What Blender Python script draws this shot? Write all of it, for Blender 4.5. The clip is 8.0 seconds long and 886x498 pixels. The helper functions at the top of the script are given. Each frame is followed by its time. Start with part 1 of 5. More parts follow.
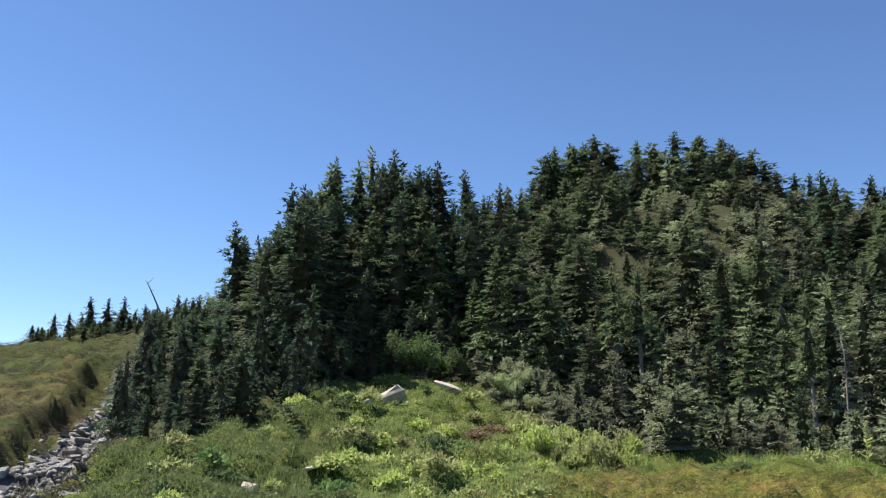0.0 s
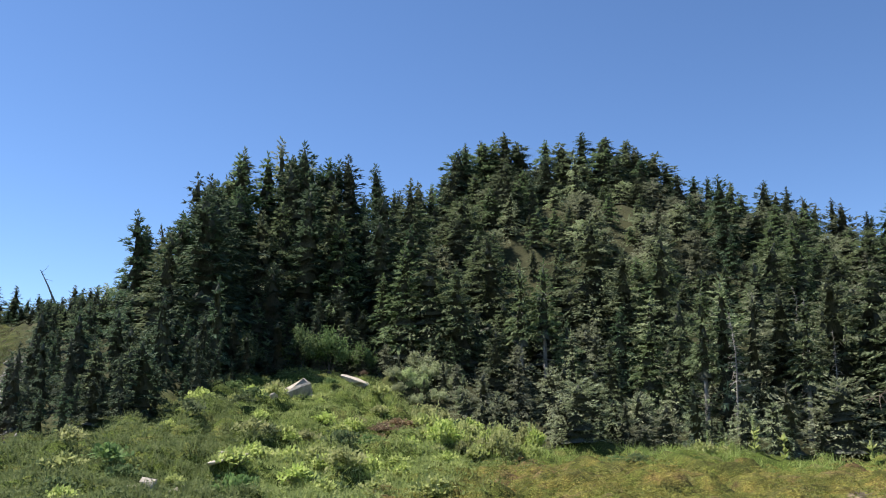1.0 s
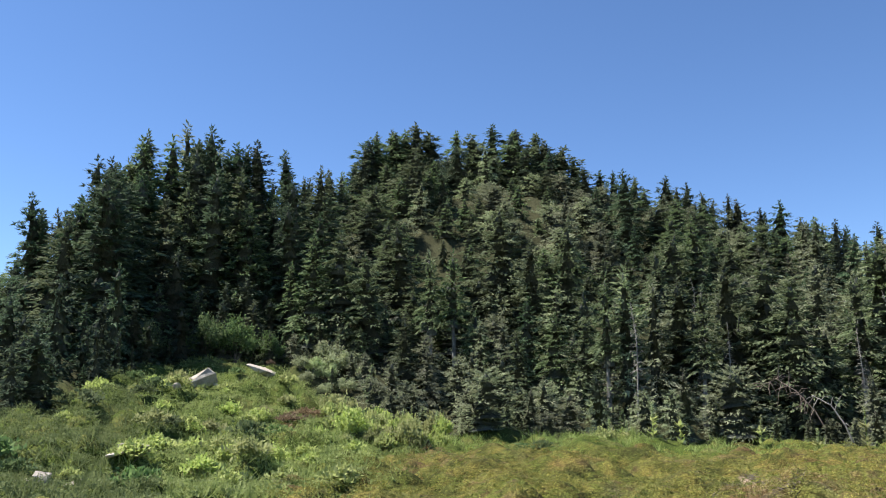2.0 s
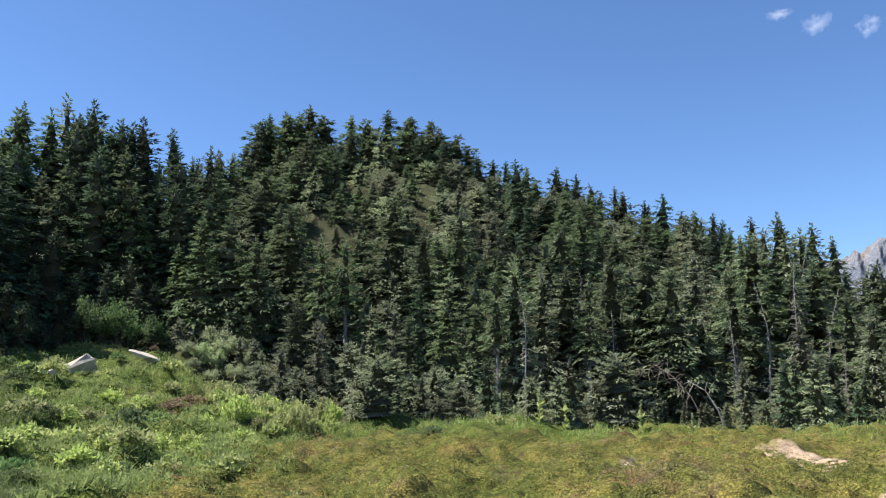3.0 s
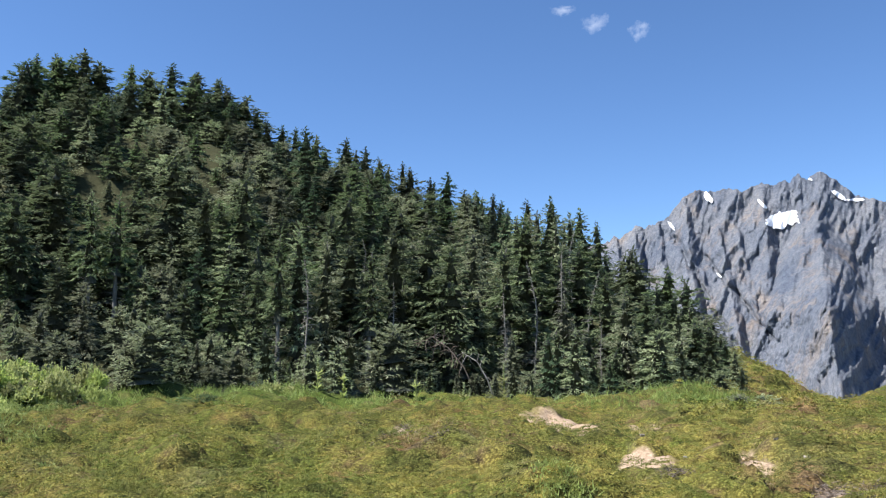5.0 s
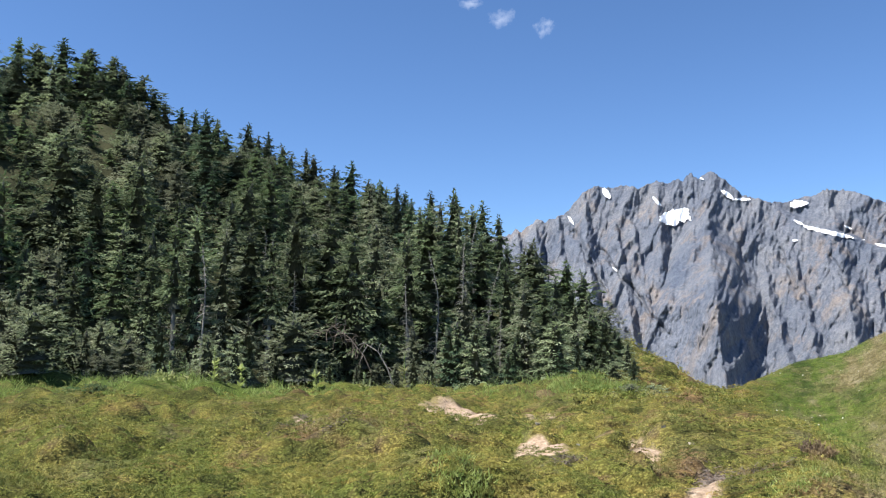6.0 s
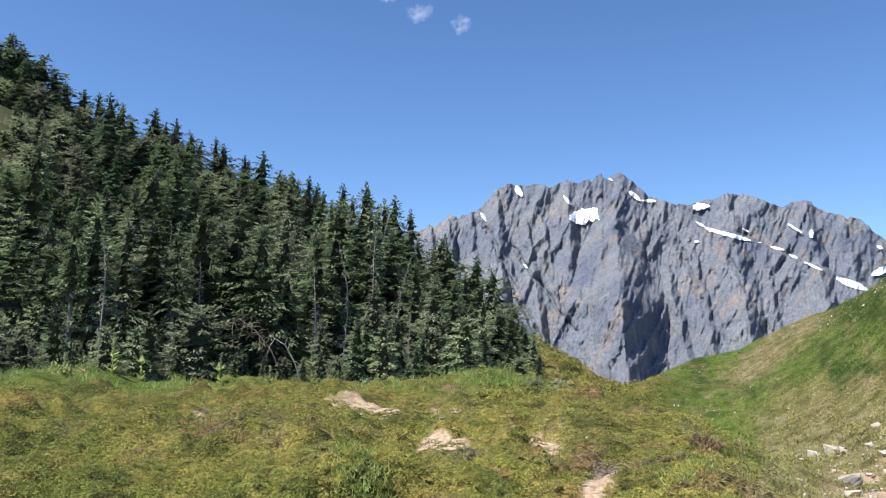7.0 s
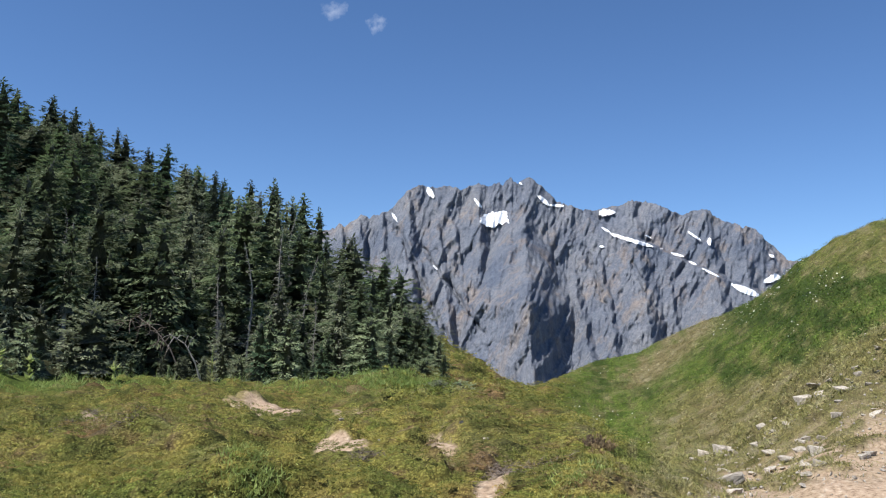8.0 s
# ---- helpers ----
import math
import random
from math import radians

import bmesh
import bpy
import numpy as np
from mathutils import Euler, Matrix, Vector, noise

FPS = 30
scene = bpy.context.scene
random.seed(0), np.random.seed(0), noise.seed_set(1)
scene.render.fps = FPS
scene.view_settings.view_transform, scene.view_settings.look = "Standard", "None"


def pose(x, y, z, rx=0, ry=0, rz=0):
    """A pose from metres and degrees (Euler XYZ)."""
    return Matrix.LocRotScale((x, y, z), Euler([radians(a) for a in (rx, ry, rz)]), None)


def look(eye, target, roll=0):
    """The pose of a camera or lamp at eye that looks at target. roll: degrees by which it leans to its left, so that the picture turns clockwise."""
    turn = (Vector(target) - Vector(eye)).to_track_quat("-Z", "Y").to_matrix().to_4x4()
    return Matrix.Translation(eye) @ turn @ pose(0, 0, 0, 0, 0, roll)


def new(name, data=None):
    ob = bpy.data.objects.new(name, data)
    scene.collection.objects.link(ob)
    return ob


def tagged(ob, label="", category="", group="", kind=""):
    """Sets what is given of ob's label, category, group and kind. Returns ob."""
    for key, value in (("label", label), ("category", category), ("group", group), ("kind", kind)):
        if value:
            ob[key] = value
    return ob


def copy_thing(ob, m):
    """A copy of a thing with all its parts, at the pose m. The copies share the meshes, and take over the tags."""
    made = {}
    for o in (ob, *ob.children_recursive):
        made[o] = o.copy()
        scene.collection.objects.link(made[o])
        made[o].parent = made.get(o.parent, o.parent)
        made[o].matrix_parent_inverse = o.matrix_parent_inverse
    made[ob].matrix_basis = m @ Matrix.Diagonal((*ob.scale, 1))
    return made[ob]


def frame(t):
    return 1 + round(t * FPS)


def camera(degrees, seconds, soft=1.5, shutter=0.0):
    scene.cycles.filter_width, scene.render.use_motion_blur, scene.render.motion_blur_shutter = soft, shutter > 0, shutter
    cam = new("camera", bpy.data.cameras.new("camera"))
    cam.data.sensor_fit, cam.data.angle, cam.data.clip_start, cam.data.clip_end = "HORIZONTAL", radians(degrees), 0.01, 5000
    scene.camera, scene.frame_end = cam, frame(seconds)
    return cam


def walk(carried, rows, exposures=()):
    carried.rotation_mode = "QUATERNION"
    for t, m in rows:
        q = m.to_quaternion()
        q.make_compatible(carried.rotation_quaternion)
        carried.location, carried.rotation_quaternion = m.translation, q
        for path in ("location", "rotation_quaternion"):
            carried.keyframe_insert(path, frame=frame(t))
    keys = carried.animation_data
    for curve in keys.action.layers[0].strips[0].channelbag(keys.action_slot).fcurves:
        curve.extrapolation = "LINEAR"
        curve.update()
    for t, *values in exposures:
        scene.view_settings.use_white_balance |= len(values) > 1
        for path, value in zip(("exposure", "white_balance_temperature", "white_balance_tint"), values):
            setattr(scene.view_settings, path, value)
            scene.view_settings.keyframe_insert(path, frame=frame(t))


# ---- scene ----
# ---- camera: a hand-held turn to the right ----
cam = camera(55.62, 8.0, soft=1.1)
PATH = [
    (0, 0.000, 0.000, 1.600, 102.000, -0.000, 0.000),
    (0.5, 0.002, -0.055, 1.587, 101.916, 0.059, -3.179),
    (1, -0.012, -0.094, 1.581, 101.616, 0.170, -6.267),
    (1.5, -0.021, -0.108, 1.573, 101.235, 0.394, -9.252),
    (3, -0.040, -0.062, 1.596, 99.821, 0.846, -19.793),
    (3.5, -0.045, -0.051, 1.596, 99.127, 0.748, -23.879),
    (4, -0.062, -0.046, 1.587, 98.542, 0.555, -27.496),
    (4.5, -0.084, -0.060, 1.573, 98.079, 0.313, -31.079),
    (6, -0.077, -0.080, 1.558, 97.024, -0.149, -41.338),
    (6.5, -0.056, -0.114, 1.560, 96.774, -0.331, -44.335),
    (7, -0.016, -0.149, 1.562, 96.692, -0.643, -47.379),
    (7.5, 0.039, -0.178, 1.565, 96.729, -0.938, -50.490),
    (8, 0.090, -0.217, 1.567, 96.828, -1.126, -53.576),
]
walk(cam, [(w[0], pose(*w[1:])) for w in PATH], [(0, 0.97, 6400, 14), (3, 1.12, 6200, 13), (5, 1.03, 6100, 12), (6.5, 0.97, 6100, 12), (7.4, 0.84, 6050, 12), (8, 0.6, 6000, 12)])

# ---- sky and sun ----
SUN_AZ, SUN_EL = -70.0, 56.0          # degrees from +y towards +x, degrees above the horizon
world = bpy.data.worlds.new("sky")
scene.world = world
world.use_nodes = True
wn = world.node_tree.nodes
sky = wn.new("ShaderNodeTexSky")
sky.sky_type, sky.sun_disc = "NISHITA", False
sky.sun_elevation, sky.sun_rotation = radians(SUN_EL), radians(SUN_AZ % 360)
sky.altitude, sky.air_density, sky.dust_density, sky.ozone_density = 2300, 1.0, 0.0, 4.0
wn["Background"].inputs["Strength"].default_value = 0.088
deep = wn.new("ShaderNodeHueSaturation")
deep.inputs["Saturation"].default_value = 1.07
world.node_tree.links.new(sky.outputs[0], deep.inputs["Color"])
world.node_tree.links.new(deep.outputs[0], wn["Background"].inputs["Color"])

sun_data = bpy.data.lights.new("sun", "SUN")
sun_data.energy, sun_data.angle, sun_data.color = 5.0, radians(0.5), (1.0, 0.94, 0.83)
sun = new("sun", sun_data)
sd = Vector((math.sin(radians(SUN_AZ)) * math.cos(radians(SUN_EL)), math.cos(radians(SUN_AZ)) * math.cos(radians(SUN_EL)), math.sin(radians(SUN_EL))))
sun.matrix_world = look(sd * 200, (0, 0, 0))


# ---- materials ----
def material(name, rough=0.8, spec=0.3):
    m = bpy.data.materials.new(name)
    m.use_nodes = True
    b = m.node_tree.nodes["Principled BSDF"]
    b.inputs["Roughness"].default_value = rough
    b.inputs["Specular IOR Level"].default_value = spec
    return m, m.node_tree.nodes, m.node_tree.links, b


def noise_tex(n, l, scale, detail=4.0, rough=0.55, coord=None, stretch=None):
    t = n.new("ShaderNodeTexNoise")
    t.inputs["Scale"].default_value, t.inputs["Detail"].default_value, t.inputs["Roughness"].default_value = scale, detail, rough
    c = coord if coord else n.new("ShaderNodeTexCoord").outputs["Object"]
    if stretch:
        mp = n.new("ShaderNodeMapping")
        mp.inputs["Scale"].default_value = stretch
        l.new(c, mp.inputs["Vector"])
        c = mp.outputs[0]
    l.new(c, t.inputs["Vector"])
    return t.outputs["Fac"]


def ramp(n, l, fac, *stops):
    r = n.new("ShaderNodeValToRGB")
    while len(r.color_ramp.elements) < len(stops):
        r.color_ramp.elements.new(0.5)
    for e, (p, c) in zip(r.color_ramp.elements, stops):
        e.position, e.color = p, (*c, 1)
    l.new(fac, r.inputs[0])
    return r.outputs[0]


def mix(n, l, fac, a, b, mode="MIX"):
    m = n.new("ShaderNodeMix")
    m.data_type, m.blend_type = "RGBA", mode
    for sock, v in ((m.inputs[0], fac), (m.inputs[6], a), (m.inputs[7], b)):
        if hasattr(v, "is_output"):
            l.new(v, sock)
        else:
            sock.default_value = v if isinstance(v, float) else (*v, 1)
    return m.outputs[2]


def bump(n, l, b, h, strength, dist):
    p = n.new("ShaderNodeBump")
    p.inputs["Strength"].default_value, p.inputs["Distance"].default_value = strength, dist
    l.new(h, p.inputs["Height"])
    l.new(p.outputs[0], b.inputs["Normal"])


def leaf_material(name, dark, mid, light, through_part=0.25, rough=0.75, toned=False):
    """Foliage: colour varies from piece to piece and from plant to plant, and some light passes through."""
    m, n, l, b = material(name, rough, 0.12)
    g = n.new("ShaderNodeNewGeometry")
    o = n.new("ShaderNodeObjectInfo")
    tone = g.outputs["Random Per Island"]
    if toned:
        at = n.new("ShaderNodeAttribute")
        at.attribute_name = "tone"
        tone = at.outputs["Fac"]
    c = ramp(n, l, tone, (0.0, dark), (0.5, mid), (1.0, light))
    big = noise_tex(n, l, 0.9, 2.0)
    c = mix(n, l, ramp(n, l, big, (0.35, (0, 0, 0)), (0.7, (1, 1, 1))), c, mid)
    hsv = n.new("ShaderNodeHueSaturation")
    for key, lo, hi in (("Hue", 0.488, 0.518), ("Value", 0.7, 1.3), ("Saturation", 0.8, 1.08)):
        mr = n.new("ShaderNodeMapRange")
        mr.inputs["To Min"].default_value, mr.inputs["To Max"].default_value = lo, hi
        l.new(o.outputs["Random"], mr.inputs["Value"])
        l.new(mr.outputs[0], hsv.inputs[key])
    l.new(c, hsv.inputs["Color"])
    l.new(hsv.outputs[0], b.inputs["Base Color"])
    t = n.new("ShaderNodeBsdfTranslucent")
    l.new(hsv.outputs[0], t.inputs["Color"])
    s = n.new("ShaderNodeMixShader")
    s.inputs[0].default_value = through_part
    l.new(b.outputs[0], s.inputs[1])
    l.new(t.outputs[0], s.inputs[2])
    l.new(s.outputs[0], n["Material Output"].inputs["Surface"])
    return m


def rock_material(name, a, b2, c2, scale=3.0):
    m, n, l, b = material(name, 0.85, 0.25)
    o = n.new("ShaderNodeObjectInfo")
    f1 = noise_tex(n, l, scale, 6.0, 0.6)
    f2 = noise_tex(n, l, scale * 9, 4.0, 0.6)
    c = ramp(n, l, f1, (0.3, a), (0.52, b2), (0.72, c2))
    c = mix(n, l, 0.35, c, ramp(n, l, f2, (0.35, (0.12, 0.12, 0.11)), (0.65, (0.62, 0.6, 0.56))))
    v = n.new("ShaderNodeMapRange")
    v.inputs["To Min"].default_value, v.inputs["To Max"].default_value = 0.7, 1.2
    l.new(o.outputs["Random"], v.inputs["Value"])
    h = n.new("ShaderNodeHueSaturation")
    l.new(v.outputs[0], h.inputs["Value"])
    l.new(c, h.inputs["Color"])
    l.new(h.outputs[0], b.inputs["Base Color"])
    bump(n, l, b, f2, 0.5, 0.03)
    return m


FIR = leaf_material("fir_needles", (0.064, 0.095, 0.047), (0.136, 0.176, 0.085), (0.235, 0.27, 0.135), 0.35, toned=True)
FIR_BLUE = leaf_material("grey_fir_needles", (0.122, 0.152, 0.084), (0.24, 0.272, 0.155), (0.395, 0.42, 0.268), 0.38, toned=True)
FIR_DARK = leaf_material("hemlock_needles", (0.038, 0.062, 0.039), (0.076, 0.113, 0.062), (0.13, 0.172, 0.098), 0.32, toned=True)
GRASS = leaf_material("meadow_grass", (0.13, 0.18, 0.046), (0.245, 0.31, 0.082), (0.38, 0.42, 0.165), 0.42)
DEEP_GRASS = leaf_material("deep_grass", (0.1, 0.158, 0.036), (0.185, 0.268, 0.062), (0.29, 0.36, 0.11), 0.42)
HERB = leaf_material("herb_leaves", (0.19, 0.24, 0.07), (0.345, 0.39, 0.125), (0.52, 0.53, 0.225), 0.48)
WILLOW = leaf_material("willow_leaves", (0.19, 0.235, 0.11), (0.33, 0.38, 0.19), (0.5, 0.53, 0.34), 0.45)
LEAF = leaf_material("shrub_leaves", (0.06, 0.1, 0.042), (0.118, 0.172, 0.064), (0.21, 0.262, 0.11), 0.45)
RUST = leaf_material("reddish_leaves", (0.12, 0.082, 0.048), (0.23, 0.16, 0.09), (0.32, 0.235, 0.135), 0.25)


def patch_material(name, scale, stops, dry, through_part=0.3):
    """Low plants in patches of several colours a stride or more across, each leaf a little lighter or darker."""
    m, n, l, b = material(name, 0.6, 0.3)
    g = n.new("ShaderNodeNewGeometry")
    patch, small = noise_tex(n, l, scale, 6.0, 0.65), noise_tex(n, l, scale * 3.3, 4.0, 0.6)
    c = ramp(n, l, patch, *stops)
    c = mix(n, l, ramp(n, l, small, (0.55, (0, 0, 0)), (0.7, (0.6, 0.6, 0.6))), c, dry)
    c = mix(n, l, 1.0, c, ramp(n, l, g.outputs["Random Per Island"], (0.0, (0.8, 0.8, 0.8)), (0.6, (1, 1, 1)), (1.0, (1.2, 1.18, 1.1))), "MULTIPLY")
    l.new(c, b.inputs["Base Color"])
    t = n.new("ShaderNodeBsdfTranslucent")
    l.new(c, t.inputs["Color"])
    sh = n.new("ShaderNodeMixShader")
    sh.inputs[0].default_value = through_part
    l.new(b.outputs[0], sh.inputs[1])
    l.new(t.outputs[0], sh.inputs[2])
    l.new(sh.outputs[0], n["Material Output"].inputs["Surface"])
    return m


SLOPE_HEATH = patch_material("slope_heath", 0.16, [(0.4, (0.036, 0.028, 0.018)), (0.48, (0.05, 0.042, 0.018)), (0.56, (0.055, 0.066, 0.016)), (0.62, (0.042, 0.034, 0.018))], (0.045, 0.034, 0.022))


def cover_colour(n, l):
    """The colours of the low plants, from the zones kept on the mesh: heath, green grass, deep green and straw."""
    def attr(key):
        t = n.new("ShaderNodeAttribute")
        t.attribute_name = key
        return t.outputs["Fac"]
    big, midn, small = noise_tex(n, l, 0.3, 5.0, 0.6), noise_tex(n, l, 1.1, 5.0, 0.65), noise_tex(n, l, 6.0, 4.0, 0.65)
    heath = ramp(n, l, big, (0.36, (0.28, 0.19, 0.092)), (0.43, (0.215, 0.236, 0.058)), (0.5, (0.345, 0.302, 0.083)), (0.56, (0.18, 0.222, 0.048)), (0.62, (0.335, 0.283, 0.082)), (0.68, (0.335, 0.225, 0.092)))
    heath = mix(n, l, ramp(n, l, midn, (0.41, (0.85, 0.85, 0.85)), (0.5, (0, 0, 0))), heath, (0.118, 0.134, 0.037))
    heath = mix(n, l, ramp(n, l, midn, (0.56, (0, 0, 0)), (0.65, (0.8, 0.8, 0.8))), heath, (0.215, 0.15, 0.085))
    lush = ramp(n, l, midn, (0.36, (0.095, 0.15, 0.03)), (0.5, (0.155, 0.226, 0.044)), (0.64, (0.245, 0.275, 0.082)))
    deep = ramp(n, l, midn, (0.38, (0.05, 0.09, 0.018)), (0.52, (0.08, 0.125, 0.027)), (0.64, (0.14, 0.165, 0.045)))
    straw = ramp(n, l, midn, (0.38, (0.2, 0.178, 0.08)), (0.5, (0.315, 0.275, 0.135)), (0.64, (0.43, 0.395, 0.245)))
    c = mix(n, l, attr("lush"), heath, lush)
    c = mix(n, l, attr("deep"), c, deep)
    c = mix(n, l, attr("straw"), c, straw)
    return mix(n, l, 1.0, c, ramp(n, l, small, (0.34, (0.72, 0.72, 0.72)), (0.5, (1, 1, 1)), (0.68, (1.22, 1.2, 1.12))), "MULTIPLY"), small, attr


def cover_material(name, through_part=0.3):
    m, n, l, b = material(name, 0.75, 0.15)
    c, small, attr = cover_colour(n, l)
    g = n.new("ShaderNodeNewGeometry")
    c = mix(n, l, 1.0, c, ramp(n, l, g.outputs["Random Per Island"], (0.0, (0.84, 0.84, 0.84)), (0.6, (1, 1, 1)), (1.0, (1.1, 1.09, 1.05))), "MULTIPLY")
    c = mix(n, l, 1.0, c, ramp(n, l, attr("tuft"), (0.0, (0.74, 0.77, 0.74)), (0.45, (0.97, 1.0, 0.97)), (0.85, (1.06, 1.03, 0.98)), (1.0, (1.14, 1.08, 1.0))), "MULTIPLY")
    l.new(c, b.inputs["Base Color"])
    t = n.new("ShaderNodeBsdfTranslucent")
    l.new(c, t.inputs["Color"])
    sh = n.new("ShaderNodeMixShader")
    sh.inputs[0].default_value = through_part
    l.new(b.outputs[0], sh.inputs[1])
    l.new(t.outputs[0], sh.inputs[2])
    l.new(sh.outputs[0], n["Material Output"].inputs["Surface"])
    return m


COVER = cover_material("low_plants", 0.2)
ROCK = rock_material("granite", (0.13, 0.12, 0.115), (0.24, 0.23, 0.22), (0.36, 0.345, 0.33))
GULLY_ROCK = rock_material("gully_stone", (0.075, 0.07, 0.064), (0.135, 0.127, 0.115), (0.25, 0.235, 0.212))
PALE_ROCK = rock_material("pale_stone", (0.25, 0.203, 0.145), (0.45, 0.378, 0.285), (0.6, 0.53, 0.43))


def bark_material(name, a, b2, c2):
    m, n, l, b = material(name, 0.9, 0.1)
    f1 = noise_tex(n, l, 6.0, 5.0, 0.6, stretch=(3, 3, 0.5))
    l.new(ramp(n, l, f1, (0.3, a), (0.55, b2), (0.75, c2)), b.inputs["Base Color"])
    bump(n, l, b, f1, 0.6, 0.02)
    return m


BARK = bark_material("fir_bark", (0.07, 0.06, 0.05), (0.15, 0.13, 0.11), (0.3, 0.28, 0.25))
DEAD = bark_material("silvered_deadwood", (0.12, 0.115, 0.1), (0.24, 0.23, 0.205), (0.38, 0.365, 0.335))
DEAD_HEATH = bark_material("dead_heather_twigs", (0.1, 0.08, 0.065), (0.2, 0.165, 0.135), (0.32, 0.28, 0.24))
# colour of the crown cores: dead twigs with the shade among them
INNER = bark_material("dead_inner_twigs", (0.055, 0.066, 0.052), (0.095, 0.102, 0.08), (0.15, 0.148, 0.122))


# ---- mesh helpers ----
def mesh_of(name, verts, faces, mats, smooth=False, attrs=None):
    """A mesh from arrays: faces is an (n, 3 or 4) array."""
    verts, faces = np.asarray(verts, np.float32), np.asarray(faces, np.int32)
    me = bpy.data.meshes.new(name)
    k = faces.shape[1]
    me.vertices.add(len(verts))
    me.vertices.foreach_set("co", verts.ravel())
    me.loops.add(faces.size)
    me.loops.foreach_set("vertex_index", faces.ravel())
    me.polygons.add(len(faces))
    me.polygons.foreach_set("loop_start", np.arange(0, faces.size, k, dtype=np.int32))
    if smooth:
        me.polygons.foreach_set("use_smooth", np.ones(len(faces), bool))
    for key, val in (attrs or {}).items():
        at = me.attributes.new(key, "FLOAT", "POINT")
        at.data.foreach_set("value", np.asarray(val, np.float32))
    me.materials.append(mats)
    me.update()
    me.validate()
    return me


def part_mesh(name, me, parent, label=""):
    ob = new(name, me)
    ob.parent = parent
    return tagged(ob, label)


def hash01(ix, iy, seed):
    h = np.sin(ix * 127.1 + iy * 311.7 + seed * 74.7) * 43758.5453
    return h - np.floor(h)


def vnoise(x, y, seed=0.0):
    """Smooth value noise, 0 to 1."""
    ix, iy = np.floor(x), np.floor(y)
    fx, fy = x - ix, y - iy
    fx, fy = fx * fx * fx * (fx * (fx * 6 - 15) + 10), fy * fy * fy * (fy * (fy * 6 - 15) + 10)
    a, b = hash01(ix, iy, seed), hash01(ix + 1, iy, seed)
    c, d2 = hash01(ix, iy + 1, seed), hash01(ix + 1, iy + 1, seed)
    return (a * (1 - fx) + b * fx) * (1 - fy) + (c * (1 - fx) + d2 * fx) * fy


def fbm(x, y, octaves=4, seed=0.0, gain=0.5):
    s, amp, tot = 0.0, 1.0, 0.0
    for o in range(octaves):
        s = s + amp * vnoise(x * 2 ** o + 17.3 * o, y * 2 ** o - 9.1 * o, seed + o)
        tot += amp
        amp *= gain
    return s / tot


def ridged(x, y, octaves=5, seed=0.0, gain=0.55):
    s, amp, tot = 0.0, 1.0, 0.0
    for o in range(octaves):
        s = s + amp * (1 - np.abs(2 * vnoise(x * 2 ** o + 31.7 * o, y * 2 ** o + 5.9 * o, seed + o) - 1))
        tot += amp
        amp *= gain
    return s / tot


def facet(x, y, octaves=5, seed=0.0, gain=0.55):
    """Angular noise of flat triangles, 0 to 1."""
    s, amp, tot = 0.0, 1.0, 0.0
    for o in range(octaves):
        ix, iy = np.floor(x), np.floor(y)
        fx, fy = x - ix, y - iy
        a, b = hash01(ix, iy, seed + o), hash01(ix + 1, iy, seed + o)
        c, d2 = hash01(ix, iy + 1, seed + o), hash01(ix + 1, iy + 1, seed + o)
        s = s + amp * np.where(fx > fy, a + fx * (b - a) + fy * (d2 - b), a + fy * (c - a) + fx * (d2 - c))
        tot += amp
        amp *= gain
        x, y = (x * 1.6 + y * 1.1 + 7.3), (y * 1.6 - x * 1.1 - 3.9)
    return s / tot


def sstep(a, b, x):
    t = np.clip((x - a) / (b - a), 0, 1)
    return t * t * (3 - 2 * t)


# ---- the lie of the land: bearings in degrees from +y towards +x ----
BEAR = np.arange(-180.0, 180.01, 0.25)


def bearing_line(pairs, soft=1.2):
    xs, ys = zip(*pairs)
    v = np.interp(BEAR, xs, ys)
    k = np.exp(-0.5 * (np.arange(-24, 25) * 0.25 / soft) ** 2)
    return np.convolve(np.pad(v, 24, mode="edge"), k / k.sum(), mode="valid")


# the heather knoll's brow: distance and height
BROW_R = bearing_line([(-180, 9), (-60, 14), (-28, 19), (-12, 19), (0, 19), (4, 20), (8, 23), (12, 27), (28, 27), (42, 25), (48, 22), (52, 20), (58, 19), (62, 16), (63.6, 13.5), (65.5, 11), (67.5, 8.5), (72, 8), (180, 9)], 0.7)
BROW_Z = bearing_line([(-180, 0), (-40, 0), (-26, 0.1), (-11, 0.2), (0, 0.1), (4, 0.0), (8, 0.08), (12, 0.1), (18, 0.14), (28, 0.02), (42, 0.06), (48, 0.1), (54, 0.12), (62, 0.3), (63.6, 0.35), (65.5, 0.27), (67.5, 0.2), (74, 0.05), (180, 0)])
